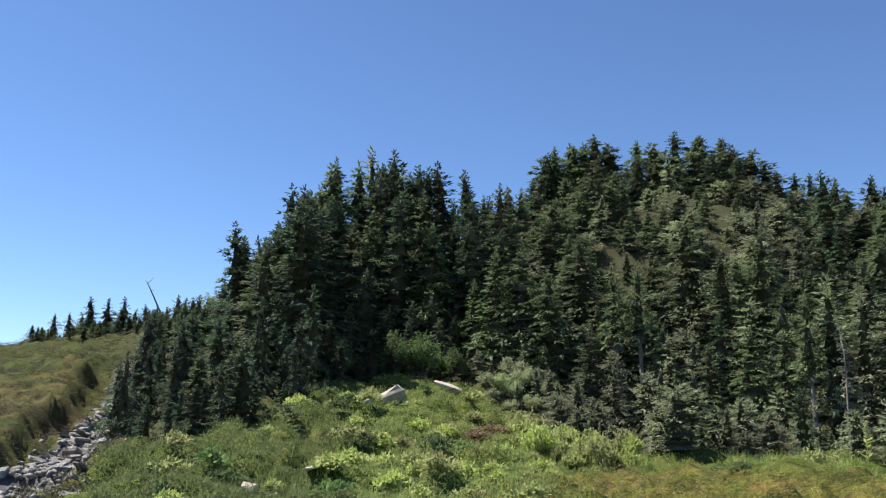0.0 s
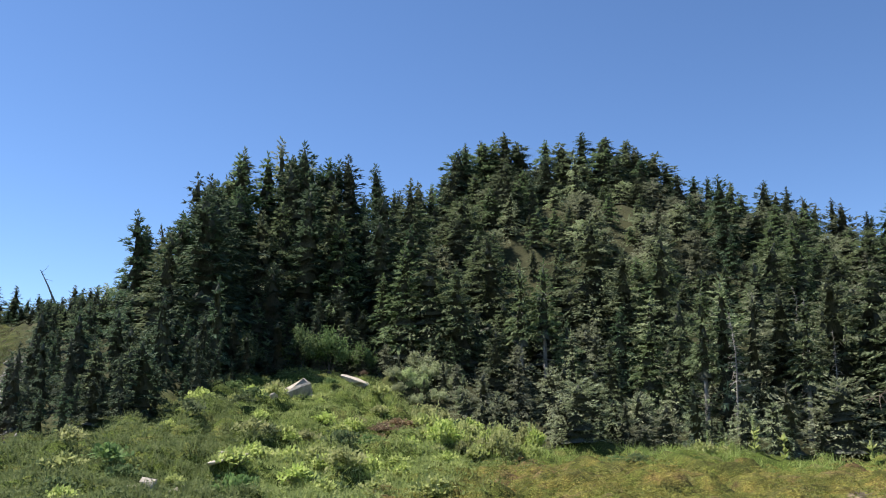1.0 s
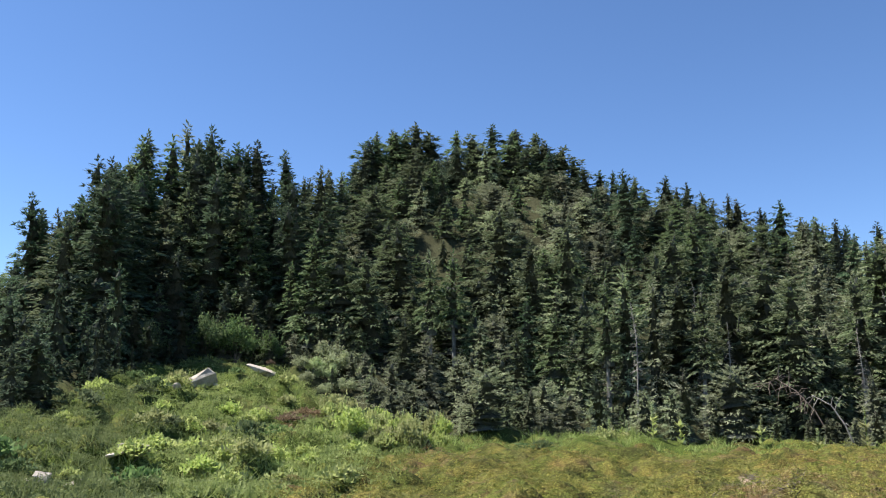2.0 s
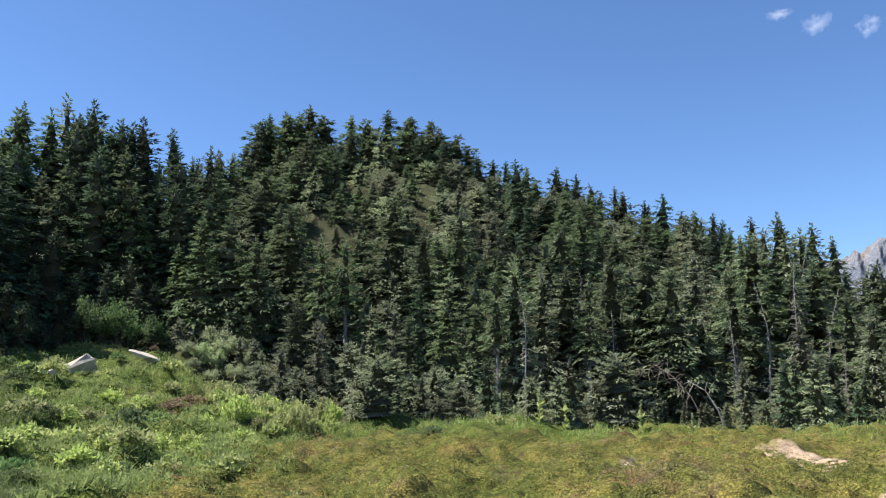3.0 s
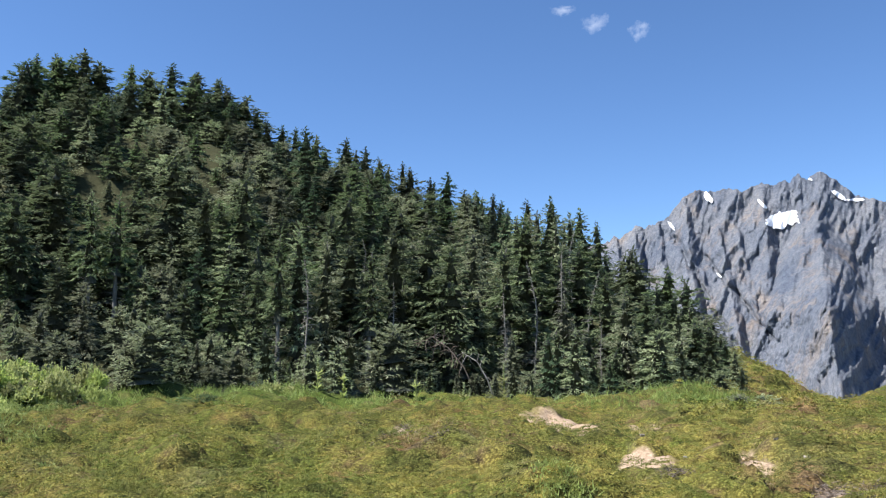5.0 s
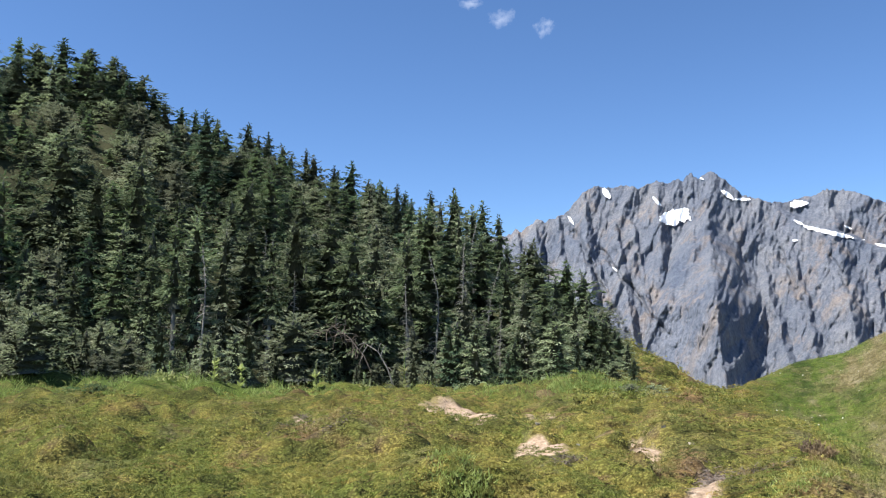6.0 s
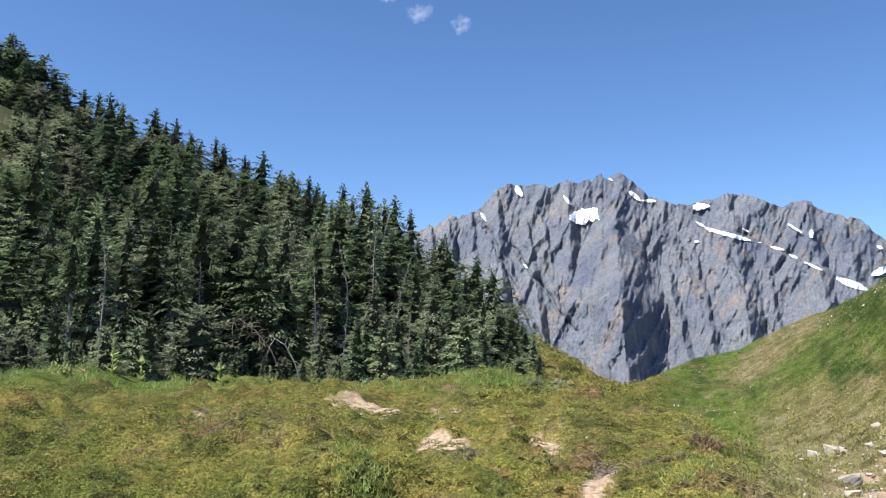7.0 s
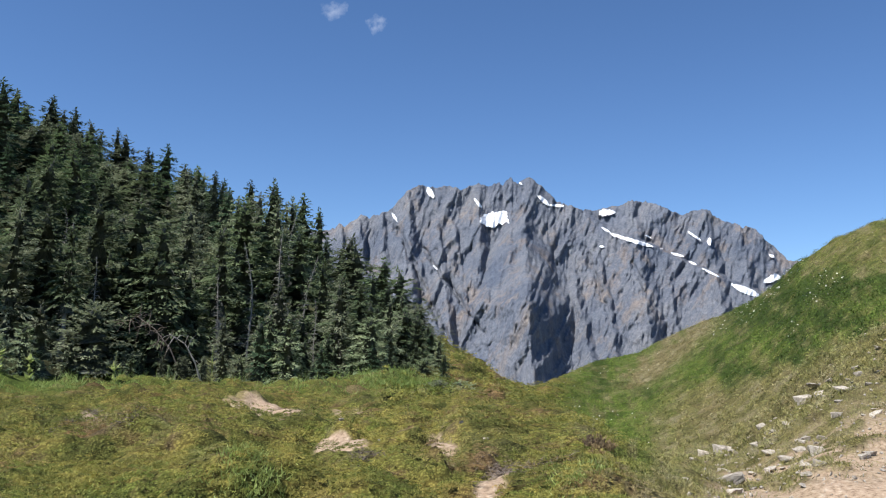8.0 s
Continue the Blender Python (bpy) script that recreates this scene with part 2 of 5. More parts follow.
# the foot of the slopes behind it
FOOT_R = bearing_line([(-180, 30), (-40, 26), (-28, 28), (-24, 30), (-21.3, 31), (-17.6, 28.5), (-14, 30), (-10.6, 32.5), (-7, 38.5), (-3, 42), (1, 42), (2.5, 41), (4.4, 38), (8, 35), (12, 34), (27, 34), (36, 36), (45, 34), (49, 33), (54, 33), (57, 30), (60, 29), (62, 32), (64.4, 33), (67, 30), (71, 24), (74, 19), (77, 15), (82, 14), (95, 14), (180, 30)])
FOOT_Z = bearing_line([(-180, -1), (-40, 0.2), (-27, 0.3), (-24, 0.7), (-21.3, 0.95), (-17.6, 0.95), (-14, 1.5), (-10.6, 2.15), (-7, 3.4), (-3, 3.95), (0.6, 3.7), (2.5, 3.3), (4.4, 2.0), (8, 0.7), (12.7, 0.15), (19, 0.28), (27, 0.15), (33, -0.1), (45, 0.0), (49, 0.1), (54, 0.35), (57, 0.0), (60, -0.5), (62, -1.3), (64.4, -2.1), (67, -1.9), (71, -1.2), (74, -0.7), (76.5, -0.1), (79.4, 0.2), (95, 0.5), (180, -1)])
# the crest beyond
CREST_R = bearing_line([(-180, 70), (-40, 75), (-22, 74), (-16, 62), (-12, 56), (-4, 58), (4, 62), (8, 72), (14, 76), (24, 80), (32, 80), (36, 78), (40, 72), (44, 62), (47, 55), (50, 48), (54, 45), (57, 42), (60, 42), (62, 58), (64, 68), (67, 70), (71, 66), (76, 58), (81, 50), (95, 48), (180, 70)], 0.8)
CREST_Z = bearing_line([(-180, 1), (-40, 6.5), (-28, 7.6), (-22, 8.8), (-16, 7.6), (-12, 7.8), (-8, 9.7), (-4, 11.7), (0, 11.6), (4, 12.6), (8, 19.2), (14, 21.5), (20, 21.2), (24, 19.2), (28, 17.6), (32, 15.9), (36, 13.2), (40, 9.4), (44, 6), (47, 3.9), (50, 2.4), (54, 1.9), (57, 0.5), (60, -0.5), (61.2, -0.25), (62.6, 0.25), (64.6, 1.1), (66.6, 1.4), (67.9, 2.5), (69.1, 3.15), (71.2, 4.05), (72.9, 4.7), (74.9, 5.65), (76.6, 7.0), (78.3, 7.8), (80, 8.3), (82, 8.6), (95, 9.0), (180, 1)], 0.7)
# the top of the canopy, in degrees above the eye
CANOPY = [(-26, 5.4), (-24.8, 6.0), (-22.8, 7.6), (-20.8, 7.8), (-18.1, 7.2), (-16.7, 9.0), (-15.2, 8.4), (-13.8, 12.6), (-11.9, 12.6), (-10.4, 14.8), (-7.4, 17.0), (-4.8, 17.8), (-1.4, 17.2), (1.8, 16.4), (3.8, 15.3), (4.8, 15.2), (6.5, 17.3), (8.7, 18.4), (11, 18.6), (16.4, 18.5), (20.4, 17.5), (22.7, 15.8), (25.9, 14.9), (29.2, 13.8), (31.8, 13.1), (34.5, 12.2), (36.3, 11.5), (38.2, 10.9), (39.5, 9.9), (41.7, 10.2), (43.7, 9.4), (46.2, 7.7), (49.6, 5.5), (51.6, 3.4), (53.2, 1.6), (54.2, -0.2)]


def at_bearing(table, a):
    return np.interp(a, BEAR, table)


GULLY_R, GULLY_A = [14, 18, 23.5, 26.2, 33, 40.4, 44.4, 52, 60], [-33.0, -29.8, -26.0, -24.5, -22.8, -21.3, -20.7, -20.1, -19.6]


def gully_side(a, r):
    """Metres across the stony gully on the open slope, negative on its uphill side."""
    return (a - np.interp(r, GULLY_R, GULLY_A)) * r * 0.01745


def crease(x, y):
    """Rounded heather clumps about half a metre across with narrow furrows between them: 0 in a furrow."""
    return np.abs(2 * vnoise(x * 1.5 + 0.4 * y, y * 1.5 - 0.3 * x, 12.0) - 1) + 0.4 * np.abs(2 * vnoise(x * 3.3, y * 3.3, 13.0) - 1)


def height(x, y, fine=True):
    x, y = np.asarray(x, float), np.asarray(y, float)
    a, r = np.degrees(np.arctan2(x, y)), np.hypot(x, y)
    br, fr, cr = at_bearing(BROW_R, a), at_bearing(FOOT_R, a), at_bearing(CREST_R, a)
    bz, fz, cz = at_bearing(BROW_Z, a), at_bearing(FOOT_Z, a), at_bearing(CREST_Z, a)
    zero = np.zeros_like(r)
    kr = np.stack([zero - 5, zero, br, fr, cr, cr + 70, zero + 500, zero + 1500, zero + 6000], -1)
    kz = np.stack([zero, zero, bz, fz, cz, cz - 32, zero - 110, zero - 300, zero - 320], -1)
    h, dl = np.diff(kr), np.diff(kz) / np.diff(kr)
    m = np.zeros_like(kz)
    s = dl[..., :-1] * dl[..., 1:]
    w1, w2 = 2 * h[..., 1:] + h[..., :-1], h[..., 1:] + 2 * h[..., :-1]
    ok = s > 0
    d0, d1 = np.where(ok, dl[..., :-1], 1), np.where(ok, dl[..., 1:], 1)
    m[..., 1:-1] = np.where(ok, (w1 + w2) / (w1 / d0 + w2 / d1), 0)
    i = np.clip((r[..., None] >= kr).sum(-1) - 1, 0, 7)[..., None]
    g = lambda arr, j: np.take_along_axis(arr, j, -1)[..., 0]
    hh = g(h, i)
    t = np.clip((r - g(kr, i)) / hh, 0, 1)
    z = (2 * t ** 3 - 3 * t ** 2 + 1) * g(kz, i) + (t ** 3 - 2 * t ** 2 + t) * hh * g(m, i) + (3 * t ** 2 - 2 * t ** 3) * g(kz, i + 1) + (t ** 3 - t ** 2) * hh * g(m, i + 1)
    amp = sstep(3, 9, r) * (1 - 0.6 * sstep(60, 100, r))
    z = z + amp * 0.34 * (fbm(x * 0.16, y * 0.16, 3, 3.0) - 0.5)
    if fine:
        mound = 0.65 * np.abs(2 * fbm(x * 0.42, y * 0.42, 2, 8.0) - 1) + 0.42 * np.abs(2 * vnoise(x * 1.0, y * 1.0, 14.0) - 1)
        knoll = 1 - 0.6 * sstep(56, 62, a)
        z = z + amp * knoll * ((1 - 0.8 * sand(x, y, True)) * 1.0 * (mound - 0.38) + 0.22 * (crease(x, y) - 0.4))
    # the stony gully on the open slope, with a cut bank beside it
    d = gully_side(a, r)
    reach = sstep(16, 20, r) * (1 - sstep(44, 54, r)) * (a < 0)
    z = z + reach * (1.0 * sstep(-1.3, -2.1, d) * (1 - sstep(-4, -16, d)) - 0.35 * np.exp(-(d / 1.3) ** 2))
    far = sstep(200, 900, r)
    z = z + far * 90 * (fbm(x * 0.002, y * 0.002, 4, 5.0) - 0.5)
    return z - 0.06 * sand(x, y, True)


# bare sandy patches: bearing, distance, half-widths across and along the view, turn
SAND = [(42.7, 20.9, 1.08, 2.1, -0.2), (44.1, 18.9, 0.4, 1.0, -0.2), (48.1, 13.4, 0.38, 1.6, -0.1), (53.4, 13.6, 0.28, 1.5, -0.2), (58.7, 9.8, 0.2, 1.3, 0.1), (47.9, 20.5, 0.5, 1.0, 0.0), (31.8, 18.4, 0.25, 0.6, 0.0), (33.5, 15.0, 0.2, 0.3, 0.0)]


def sand(x, y, soft=False):
    """How bare the ground is, 0 to 1: the worn patches on the knoll and the trail at the foot of the grassy hill."""
    x, y = np.asarray(x, float), np.asarray(y, float)
    out = np.zeros_like(x)
    wob = fbm(x * 1.7, y * 1.7, 4, 21.0) - 0.5
    for b, d, w, l, tw in SAND:
        ca, sa = math.cos(radians(b)), math.sin(radians(b))
        u, v = (x * ca - y * sa), (x * sa + y * ca - d)
        u = u - tw * v
        if soft:
            w, l, v = w * 1.3, l * 1.7, v + 0.7 * l
        q = np.sqrt((u / w) ** 2 + (v / l) ** 2) + wob * 1.5
        out = np.maximum(out, 1 - sstep(0.75 if not soft else 0.5, 1.1, q))
    a, r = np.degrees(np.arctan2(x, y)), np.hypot(x, y)
    mid = 86.2 - 4.4 * sstep(16, 10.0, r)
    q = np.abs(a - mid) / (2.6 + 4.5 * sstep(13, 8, r)) + wob * 1.6
    out = np.maximum(out, 0.85 * sstep(0.46, 0.56, wob + 0.5 + 0.1 * sstep(74, 80, a)) * sstep(70, 74, a) * (1 - sstep(15, 21, r)) * sstep(8, 10, r) * (a < 100))
    out = np.maximum(out, (1 - sstep(0.7, 1.15, q)) * sstep(3, 5, r) * (1 - sstep(16, 20, r)) * (np.abs(a - 84) < 12))
    return out


# ---- ground ----
def ground_material():
    m, n, l, b = material("ground_cover", 0.95, 0.1)

    c, small, attr = cover_colour(n, l)
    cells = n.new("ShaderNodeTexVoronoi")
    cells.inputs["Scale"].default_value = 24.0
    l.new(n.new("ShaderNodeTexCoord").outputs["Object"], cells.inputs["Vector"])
    # shade between the shoots is put into the colour: cells darken towards their edges
    shoot_shade = ramp(n, l, cells.outputs["Distance"], (0.05, (0.78, 0.76, 0.72)), (0.35, (0.58, 0.56, 0.53)), (0.65, (0.3, 0.28, 0.26)))
    c = mix(n, l, 1.0, c, shoot_shade, "MULTIPLY")
    grit = noise_tex(n, l, 14.0, 4.0, 0.65)
    dirt = ramp(n, l, grit, (0.32, (0.19, 0.135, 0.09)), (0.47, (0.36, 0.262, 0.176)), (0.58, (0.43, 0.325, 0.228)), (0.72, (0.55, 0.45, 0.335)))
    # near-black floor colour below the firs, mixed in by half on the open slope
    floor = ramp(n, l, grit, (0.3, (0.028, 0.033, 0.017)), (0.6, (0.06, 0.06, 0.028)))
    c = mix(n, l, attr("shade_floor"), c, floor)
    c = mix(n, l, attr("bare"), c, dirt)
    c = mix(n, l, attr("stony"), c, ramp(n, l, grit, (0.3, (0.05, 0.048, 0.045)), (0.7, (0.15, 0.145, 0.14))))
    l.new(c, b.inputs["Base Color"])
    bump(n, l, b, mix(n, l, mix(n, l, attr("bare"), (0.6, 0.6, 0.6), (0.0, 0.0, 0.0)), grit, shoot_shade), 0.8, 0.07)
    return m


def stony(x, y):
    a, r = np.degrees(np.arctan2(x, y)), np.hypot(x, y)
    return (1 - sstep(0.8, 1.3, np.abs(gully_side(a, r)) / np.interp(r, [22, 42], [1.0, 0.45]) + 1.2 * (fbm(x, y, 3, 19.0) - 0.5))) * sstep(14, 17, r) * (1 - sstep(46, 52, r)) * (a < 0)


def zones(x, y):
    a, r = np.degrees(np.arctan2(x, y)), np.hypot(x, y)
    br, fr, cr = at_bearing(BROW_R, a), at_bearing(FOOT_R, a), at_bearing(CREST_R, a)
    n1 = fbm(x * 0.25, y * 0.25, 4, 40.0)
    n2 = fbm(x * 0.8, y * 0.8, 4, 44.0)
    # green slope below the trees, the damp gully and the hill beyond it
    slope = sstep(0.9, 2.2, gully_side(a, r) + (n2 - .5) * 1.5) * (a > -40) * (1 - sstep(3, 9, a - 5.0 * sstep(20, 31, r) + 4.0 * sstep(22, 12, r) + (n1 - .5) * 10)) * sstep(11, 15, r)
    gully = sstep(60.5, 64, a + (n1 - .5) * 4) * sstep(br * 1.0, br * 1.5, r) * (1 - 0.4 * sstep(24, 15, r + (n2 - .5) * 9))
    edge = sstep(br + 1.0, br + 3.5, r + (n2 - .5) * 5) * sstep(2, 7, a) * (1 - sstep(53, 57, a)) * (1 - 0.75 * sstep(30, 38, a))
    lush = np.clip(np.maximum(np.maximum(slope, gully), edge) + 0.5 * (n1 > 0.62) * (a < -20), 0, 1)
    hill = sstep(60, 65, a)
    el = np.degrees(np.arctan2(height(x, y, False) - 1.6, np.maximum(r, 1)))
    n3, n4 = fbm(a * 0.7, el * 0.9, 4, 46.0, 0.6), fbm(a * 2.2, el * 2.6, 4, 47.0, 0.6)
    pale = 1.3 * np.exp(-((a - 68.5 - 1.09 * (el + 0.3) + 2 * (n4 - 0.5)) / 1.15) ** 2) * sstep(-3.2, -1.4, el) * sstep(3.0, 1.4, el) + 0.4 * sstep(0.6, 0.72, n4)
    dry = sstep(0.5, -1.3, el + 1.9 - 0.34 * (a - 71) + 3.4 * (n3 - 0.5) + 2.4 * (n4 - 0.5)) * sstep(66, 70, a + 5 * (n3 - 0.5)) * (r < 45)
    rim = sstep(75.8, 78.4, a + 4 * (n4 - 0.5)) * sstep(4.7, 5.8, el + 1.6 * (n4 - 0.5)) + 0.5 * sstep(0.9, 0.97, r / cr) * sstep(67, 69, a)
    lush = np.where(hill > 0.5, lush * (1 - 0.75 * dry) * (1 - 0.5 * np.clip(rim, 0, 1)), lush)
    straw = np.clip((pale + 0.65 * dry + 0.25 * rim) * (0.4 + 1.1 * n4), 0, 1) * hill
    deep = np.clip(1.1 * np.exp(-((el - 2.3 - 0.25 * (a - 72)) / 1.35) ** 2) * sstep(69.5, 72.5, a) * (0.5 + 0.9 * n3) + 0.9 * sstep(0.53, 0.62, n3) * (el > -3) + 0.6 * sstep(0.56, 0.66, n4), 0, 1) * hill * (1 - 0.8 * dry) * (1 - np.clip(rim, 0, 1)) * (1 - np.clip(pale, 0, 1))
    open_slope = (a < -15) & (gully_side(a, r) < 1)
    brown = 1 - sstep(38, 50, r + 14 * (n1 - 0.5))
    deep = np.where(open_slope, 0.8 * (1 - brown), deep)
    deep = np.where((a > 3) & (a < 60), 0.14 * sstep(3, 8, a) * (1 - sstep(22, 34, a + 10 * (n1 - 0.5))), deep)
    straw = np.where(a > 60, straw, 0.25 * sstep(0.6, 0.75, n2) * (a > 3))
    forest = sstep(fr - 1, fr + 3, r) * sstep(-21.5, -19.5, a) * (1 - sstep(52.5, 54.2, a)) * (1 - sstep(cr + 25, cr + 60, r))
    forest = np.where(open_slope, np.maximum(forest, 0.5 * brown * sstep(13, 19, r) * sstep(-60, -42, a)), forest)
    near = sstep(5, 11, r) * sstep(-60, -45, a) * (1 - sstep(92, 110, a))
    return lush * near, straw * near, forest, deep * near


def build_ground():
    az = np.concatenate([np.arange(-180, -32, 3.0), np.arange(-32, 88, 0.27), np.arange(88.5, 180, 3.0)])
    rr = np.concatenate([[0.0, 0.6, 1.2, 2, 3, 4, 5], np.geomspace(5.6, 95, 235), np.geomspace(100, 4900, 40)])
    A, Rr = np.meshgrid(np.radians(az), rr)
    X, Y = Rr * np.sin(A), Rr * np.cos(A)
    Z = height(X, Y)
    na, nr = len(az), len(rr)
    i = np.arange(nr - 1)[:, None] * na
    j = np.arange(na)[None, :]
    k = (j + 1) % na
    f = np.stack([i + j, i + k, i + na + k, i + na + j], -1).reshape(-1, 4)[:, ::-1]
    v = np.stack([X, Y, Z], -1).reshape(-1, 3)
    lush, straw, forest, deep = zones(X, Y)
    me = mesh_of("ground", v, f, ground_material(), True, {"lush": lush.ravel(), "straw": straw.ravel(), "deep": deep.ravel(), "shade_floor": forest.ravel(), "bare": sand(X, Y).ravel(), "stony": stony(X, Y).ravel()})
    return tagged(new("ground", me), "rolling alpine meadow of heather and grass with bare sandy patches", "ground", kind="structure")


build_ground()


# ---- mountain across the valley ----
# the skyline: bearing and degrees above the eye
PEAKS = [(30, 6.0), (40, 7.0), (46.0, 8.0), (46.3, 8.4), (46.7, 8.1), (47.0, 8.5), (47.7, 9.0), (48.3, 8.8), (49.2, 9.3), (49.6, 9.2), (50.9, 10.7), (51.7, 11.1), (53.0, 11.0), (53.9, 11.1), (54.7, 10.9), (55.8, 11.4), (56.7, 11.2), (57.2, 11.5), (57.5, 11.3), (58.0, 11.75), (58.5, 11.5), (59.4, 11.7), (60.3, 11.1), (61.2, 10.1), (63.1, 9.5), (65.6, 9.8), (66.3, 10.2), (67.6, 9.9), (69.4, 9.1), (70.3, 9.4), (71.1, 9.4), (72.1, 8.6), (74.0, 8.1), (74.8, 7.2), (76.2, 5.85), (76.8, 6.0), (80, 4.5), (95, 3.5)]
# rock spurs that come down from a point of the face: bearing, elevation, lean, how fast they stand out, steepness of their two sides
SPURS = [(46.5, 8.1, 0.05, 0.5, 0.9, 2.6), (47.7, 8.8, 0.1, 0.55, 1.0, 2.8), (49.2, 9.1, 0.12, 0.45, 0.9, 2.6), (51.3, 7.6, 0.3, 0.5, 1.0, 3.0), (53.0, 8.9, 0.14, 0.5, 1.0, 2.8), (53.85, 9.2, 0.24, 0.5, 1.1, 2.6), (51.3, 5.2, 0.34, 0.7, 0.9, 2.8), (55.8, 7.7, 0.2, 0.5, 1.0, 2.6), (56.9, 7.6, 0.24, 0.5, 1.0, 2.6), (58.95, 9.6, 0.06, 1.4, 1.5, 2.65), (57.6, 4.0, 0.1, 0.9, 1.2, 2.6), (60.6, 1.1, 0.05, 1.6, 1.3, 2.6), (61.9, 0.8, 0.05, 1.5, 1.3, 2.6), (62.3, 5.6, 0.2, 0.6, 1.5, 2.8), (64.0, 6.6, 0.18, 0.5, 1.0, 2.8), (66.4, 5.6, 0.12, 0.45, 1.0, 2.4), (65.2, 2.2, 0.12, 0.9, 1.1, 2.8), (67.0, 1.9, 0.1, 0.9, 1.1, 2.6), (68.6, 4.6, 0.14, 0.4, 1.0, 2.8), (66.3, 10.0, 0.12, 0.4, 0.9, 2.6), (71.0, 9.3, 0.14, 0.4, 0.9, 2.8), (73.2, 7.9, 0.12, 0.4, 0.9, 2.8), (55.9, 11.2, 0.02, 0.4, 0.9, 2.6), (51.0, 10.6, 0.05, 0.45, 0.9, 2.8)]
# narrow clefts: from and to, depth
CLEFTS = [(51.9, 7.0, 56.3, 1.2, 40), (50.0, 8.6, 53.9, 0.6, 45), (60.6, 8.6, 61.4, 4.4, 25), (54.3, 6.5, 55.6, 2.6, 25), (66.0, 6.4, 68.6, 1.0, 25), (63.0, 7.4, 64.6, 2.4, 30)]
MOUNT_R, MOUNT_FOOT, PER_DEG = 2900.0, -380.0, 50.6


def crest_of(a):
    xs, ys = zip(*PEAKS)
    deg = np.interp(a, xs, ys) + 0.42 * (ridged(a * 1.9, a * 0 + 3.3, 4, 61.0, 0.6) - 0.66) + 0.14 * (facet(a * 6.0, a * 0, 3, 66.0) - 0.5)
    return MOUNT_R * np.tan(np.radians(deg))


def mountain_point(a, u, rough=1.0):
    """A point of the rock face: bearing a, and u from 0 at its foot to 1 on the crest. rough: the share of its relief."""
    z = MOUNT_FOOT + u * (crest_of(a) - MOUNT_FOOT)
    e = np.degrees(np.arctan(z / MOUNT_R))
    wa = a + 0.28 * (fbm(a * 0.8, e * 0.6, 4, 77.0, 0.6) - 0.5) + 0.3 * (facet(a * 3.0, e * 2.0, 3, 78.0) - 0.5)
    we = e + 0.9 * (facet(a * 0.7, e * 0.5, 4, 79.0, 0.6) - 0.5)
    out = np.zeros_like(a)
    for a0, e0, lean, grow, left, right in SPURS:
        d = (e0 - we) * PER_DEG
        x = (wa - a0) * PER_DEG - lean * d
        side = np.where(x < 0, -left * x, right * x)
        out = np.maximum(out, np.minimum(grow * d, 300 * grow + 0.1 * d) + 14 - side - np.where(d < 0, -2.0 * d, 0))
    for a0, e0, a1, e1, deep in CLEFTS:
        t = np.clip((e0 - we) / (e0 - e1), 0, 1)
        x = (wa - a0 - t * (a1 - a0)) * PER_DEG
        out = out - deep * np.exp(-(x / 9.0) ** 2) * sstep(e0 + 0.3, e0 - 0.6, we) * sstep(e1 - 0.6, e1 + 0.4, we)
    # the slanting bench that carries the long snow streaks
    bench = e - (8.45 - 0.47 * (a - 64.4)) + 0.3 * (fbm(a * 1.2, e, 3, 83.0) - 0.5)
    out = out - 75 * sstep(0.0, 0.3, bench) * sstep(62.5, 64.5, a)
    wall = 62 * (1 - np.abs(2 * facet(wa * 0.55 - 0.2 * we, we * 0.2, 2, 70.0, 0.5) - 1) - 0.6)
    rib = 34 * (1 - np.abs(2 * facet(wa * 1.5 - 0.4 * we, we * 0.45, 3, 73.0, 0.6) - 1) - 0.6)
    crag = 32 * (facet(a * 2.2 - 0.4 * e, e * 1.05, 5, 81.0, 0.65) - 0.5) + 16 * (facet(a * 4.5 + 3.1, e * 3.4 - a * 0.8, 3, 85.0, 0.6) - 0.5)
    r = MOUNT_R + 820 * (u - 0.5) - rough * (out + wall) - rough * rough * (rib + crag) * (1 - 0.35 * sstep(0.94, 1.0, u))
    k = r / MOUNT_R
    return np.stack([r * np.sin(np.radians(a)), r * np.cos(np.radians(a)), z * k + 1.6], -1)


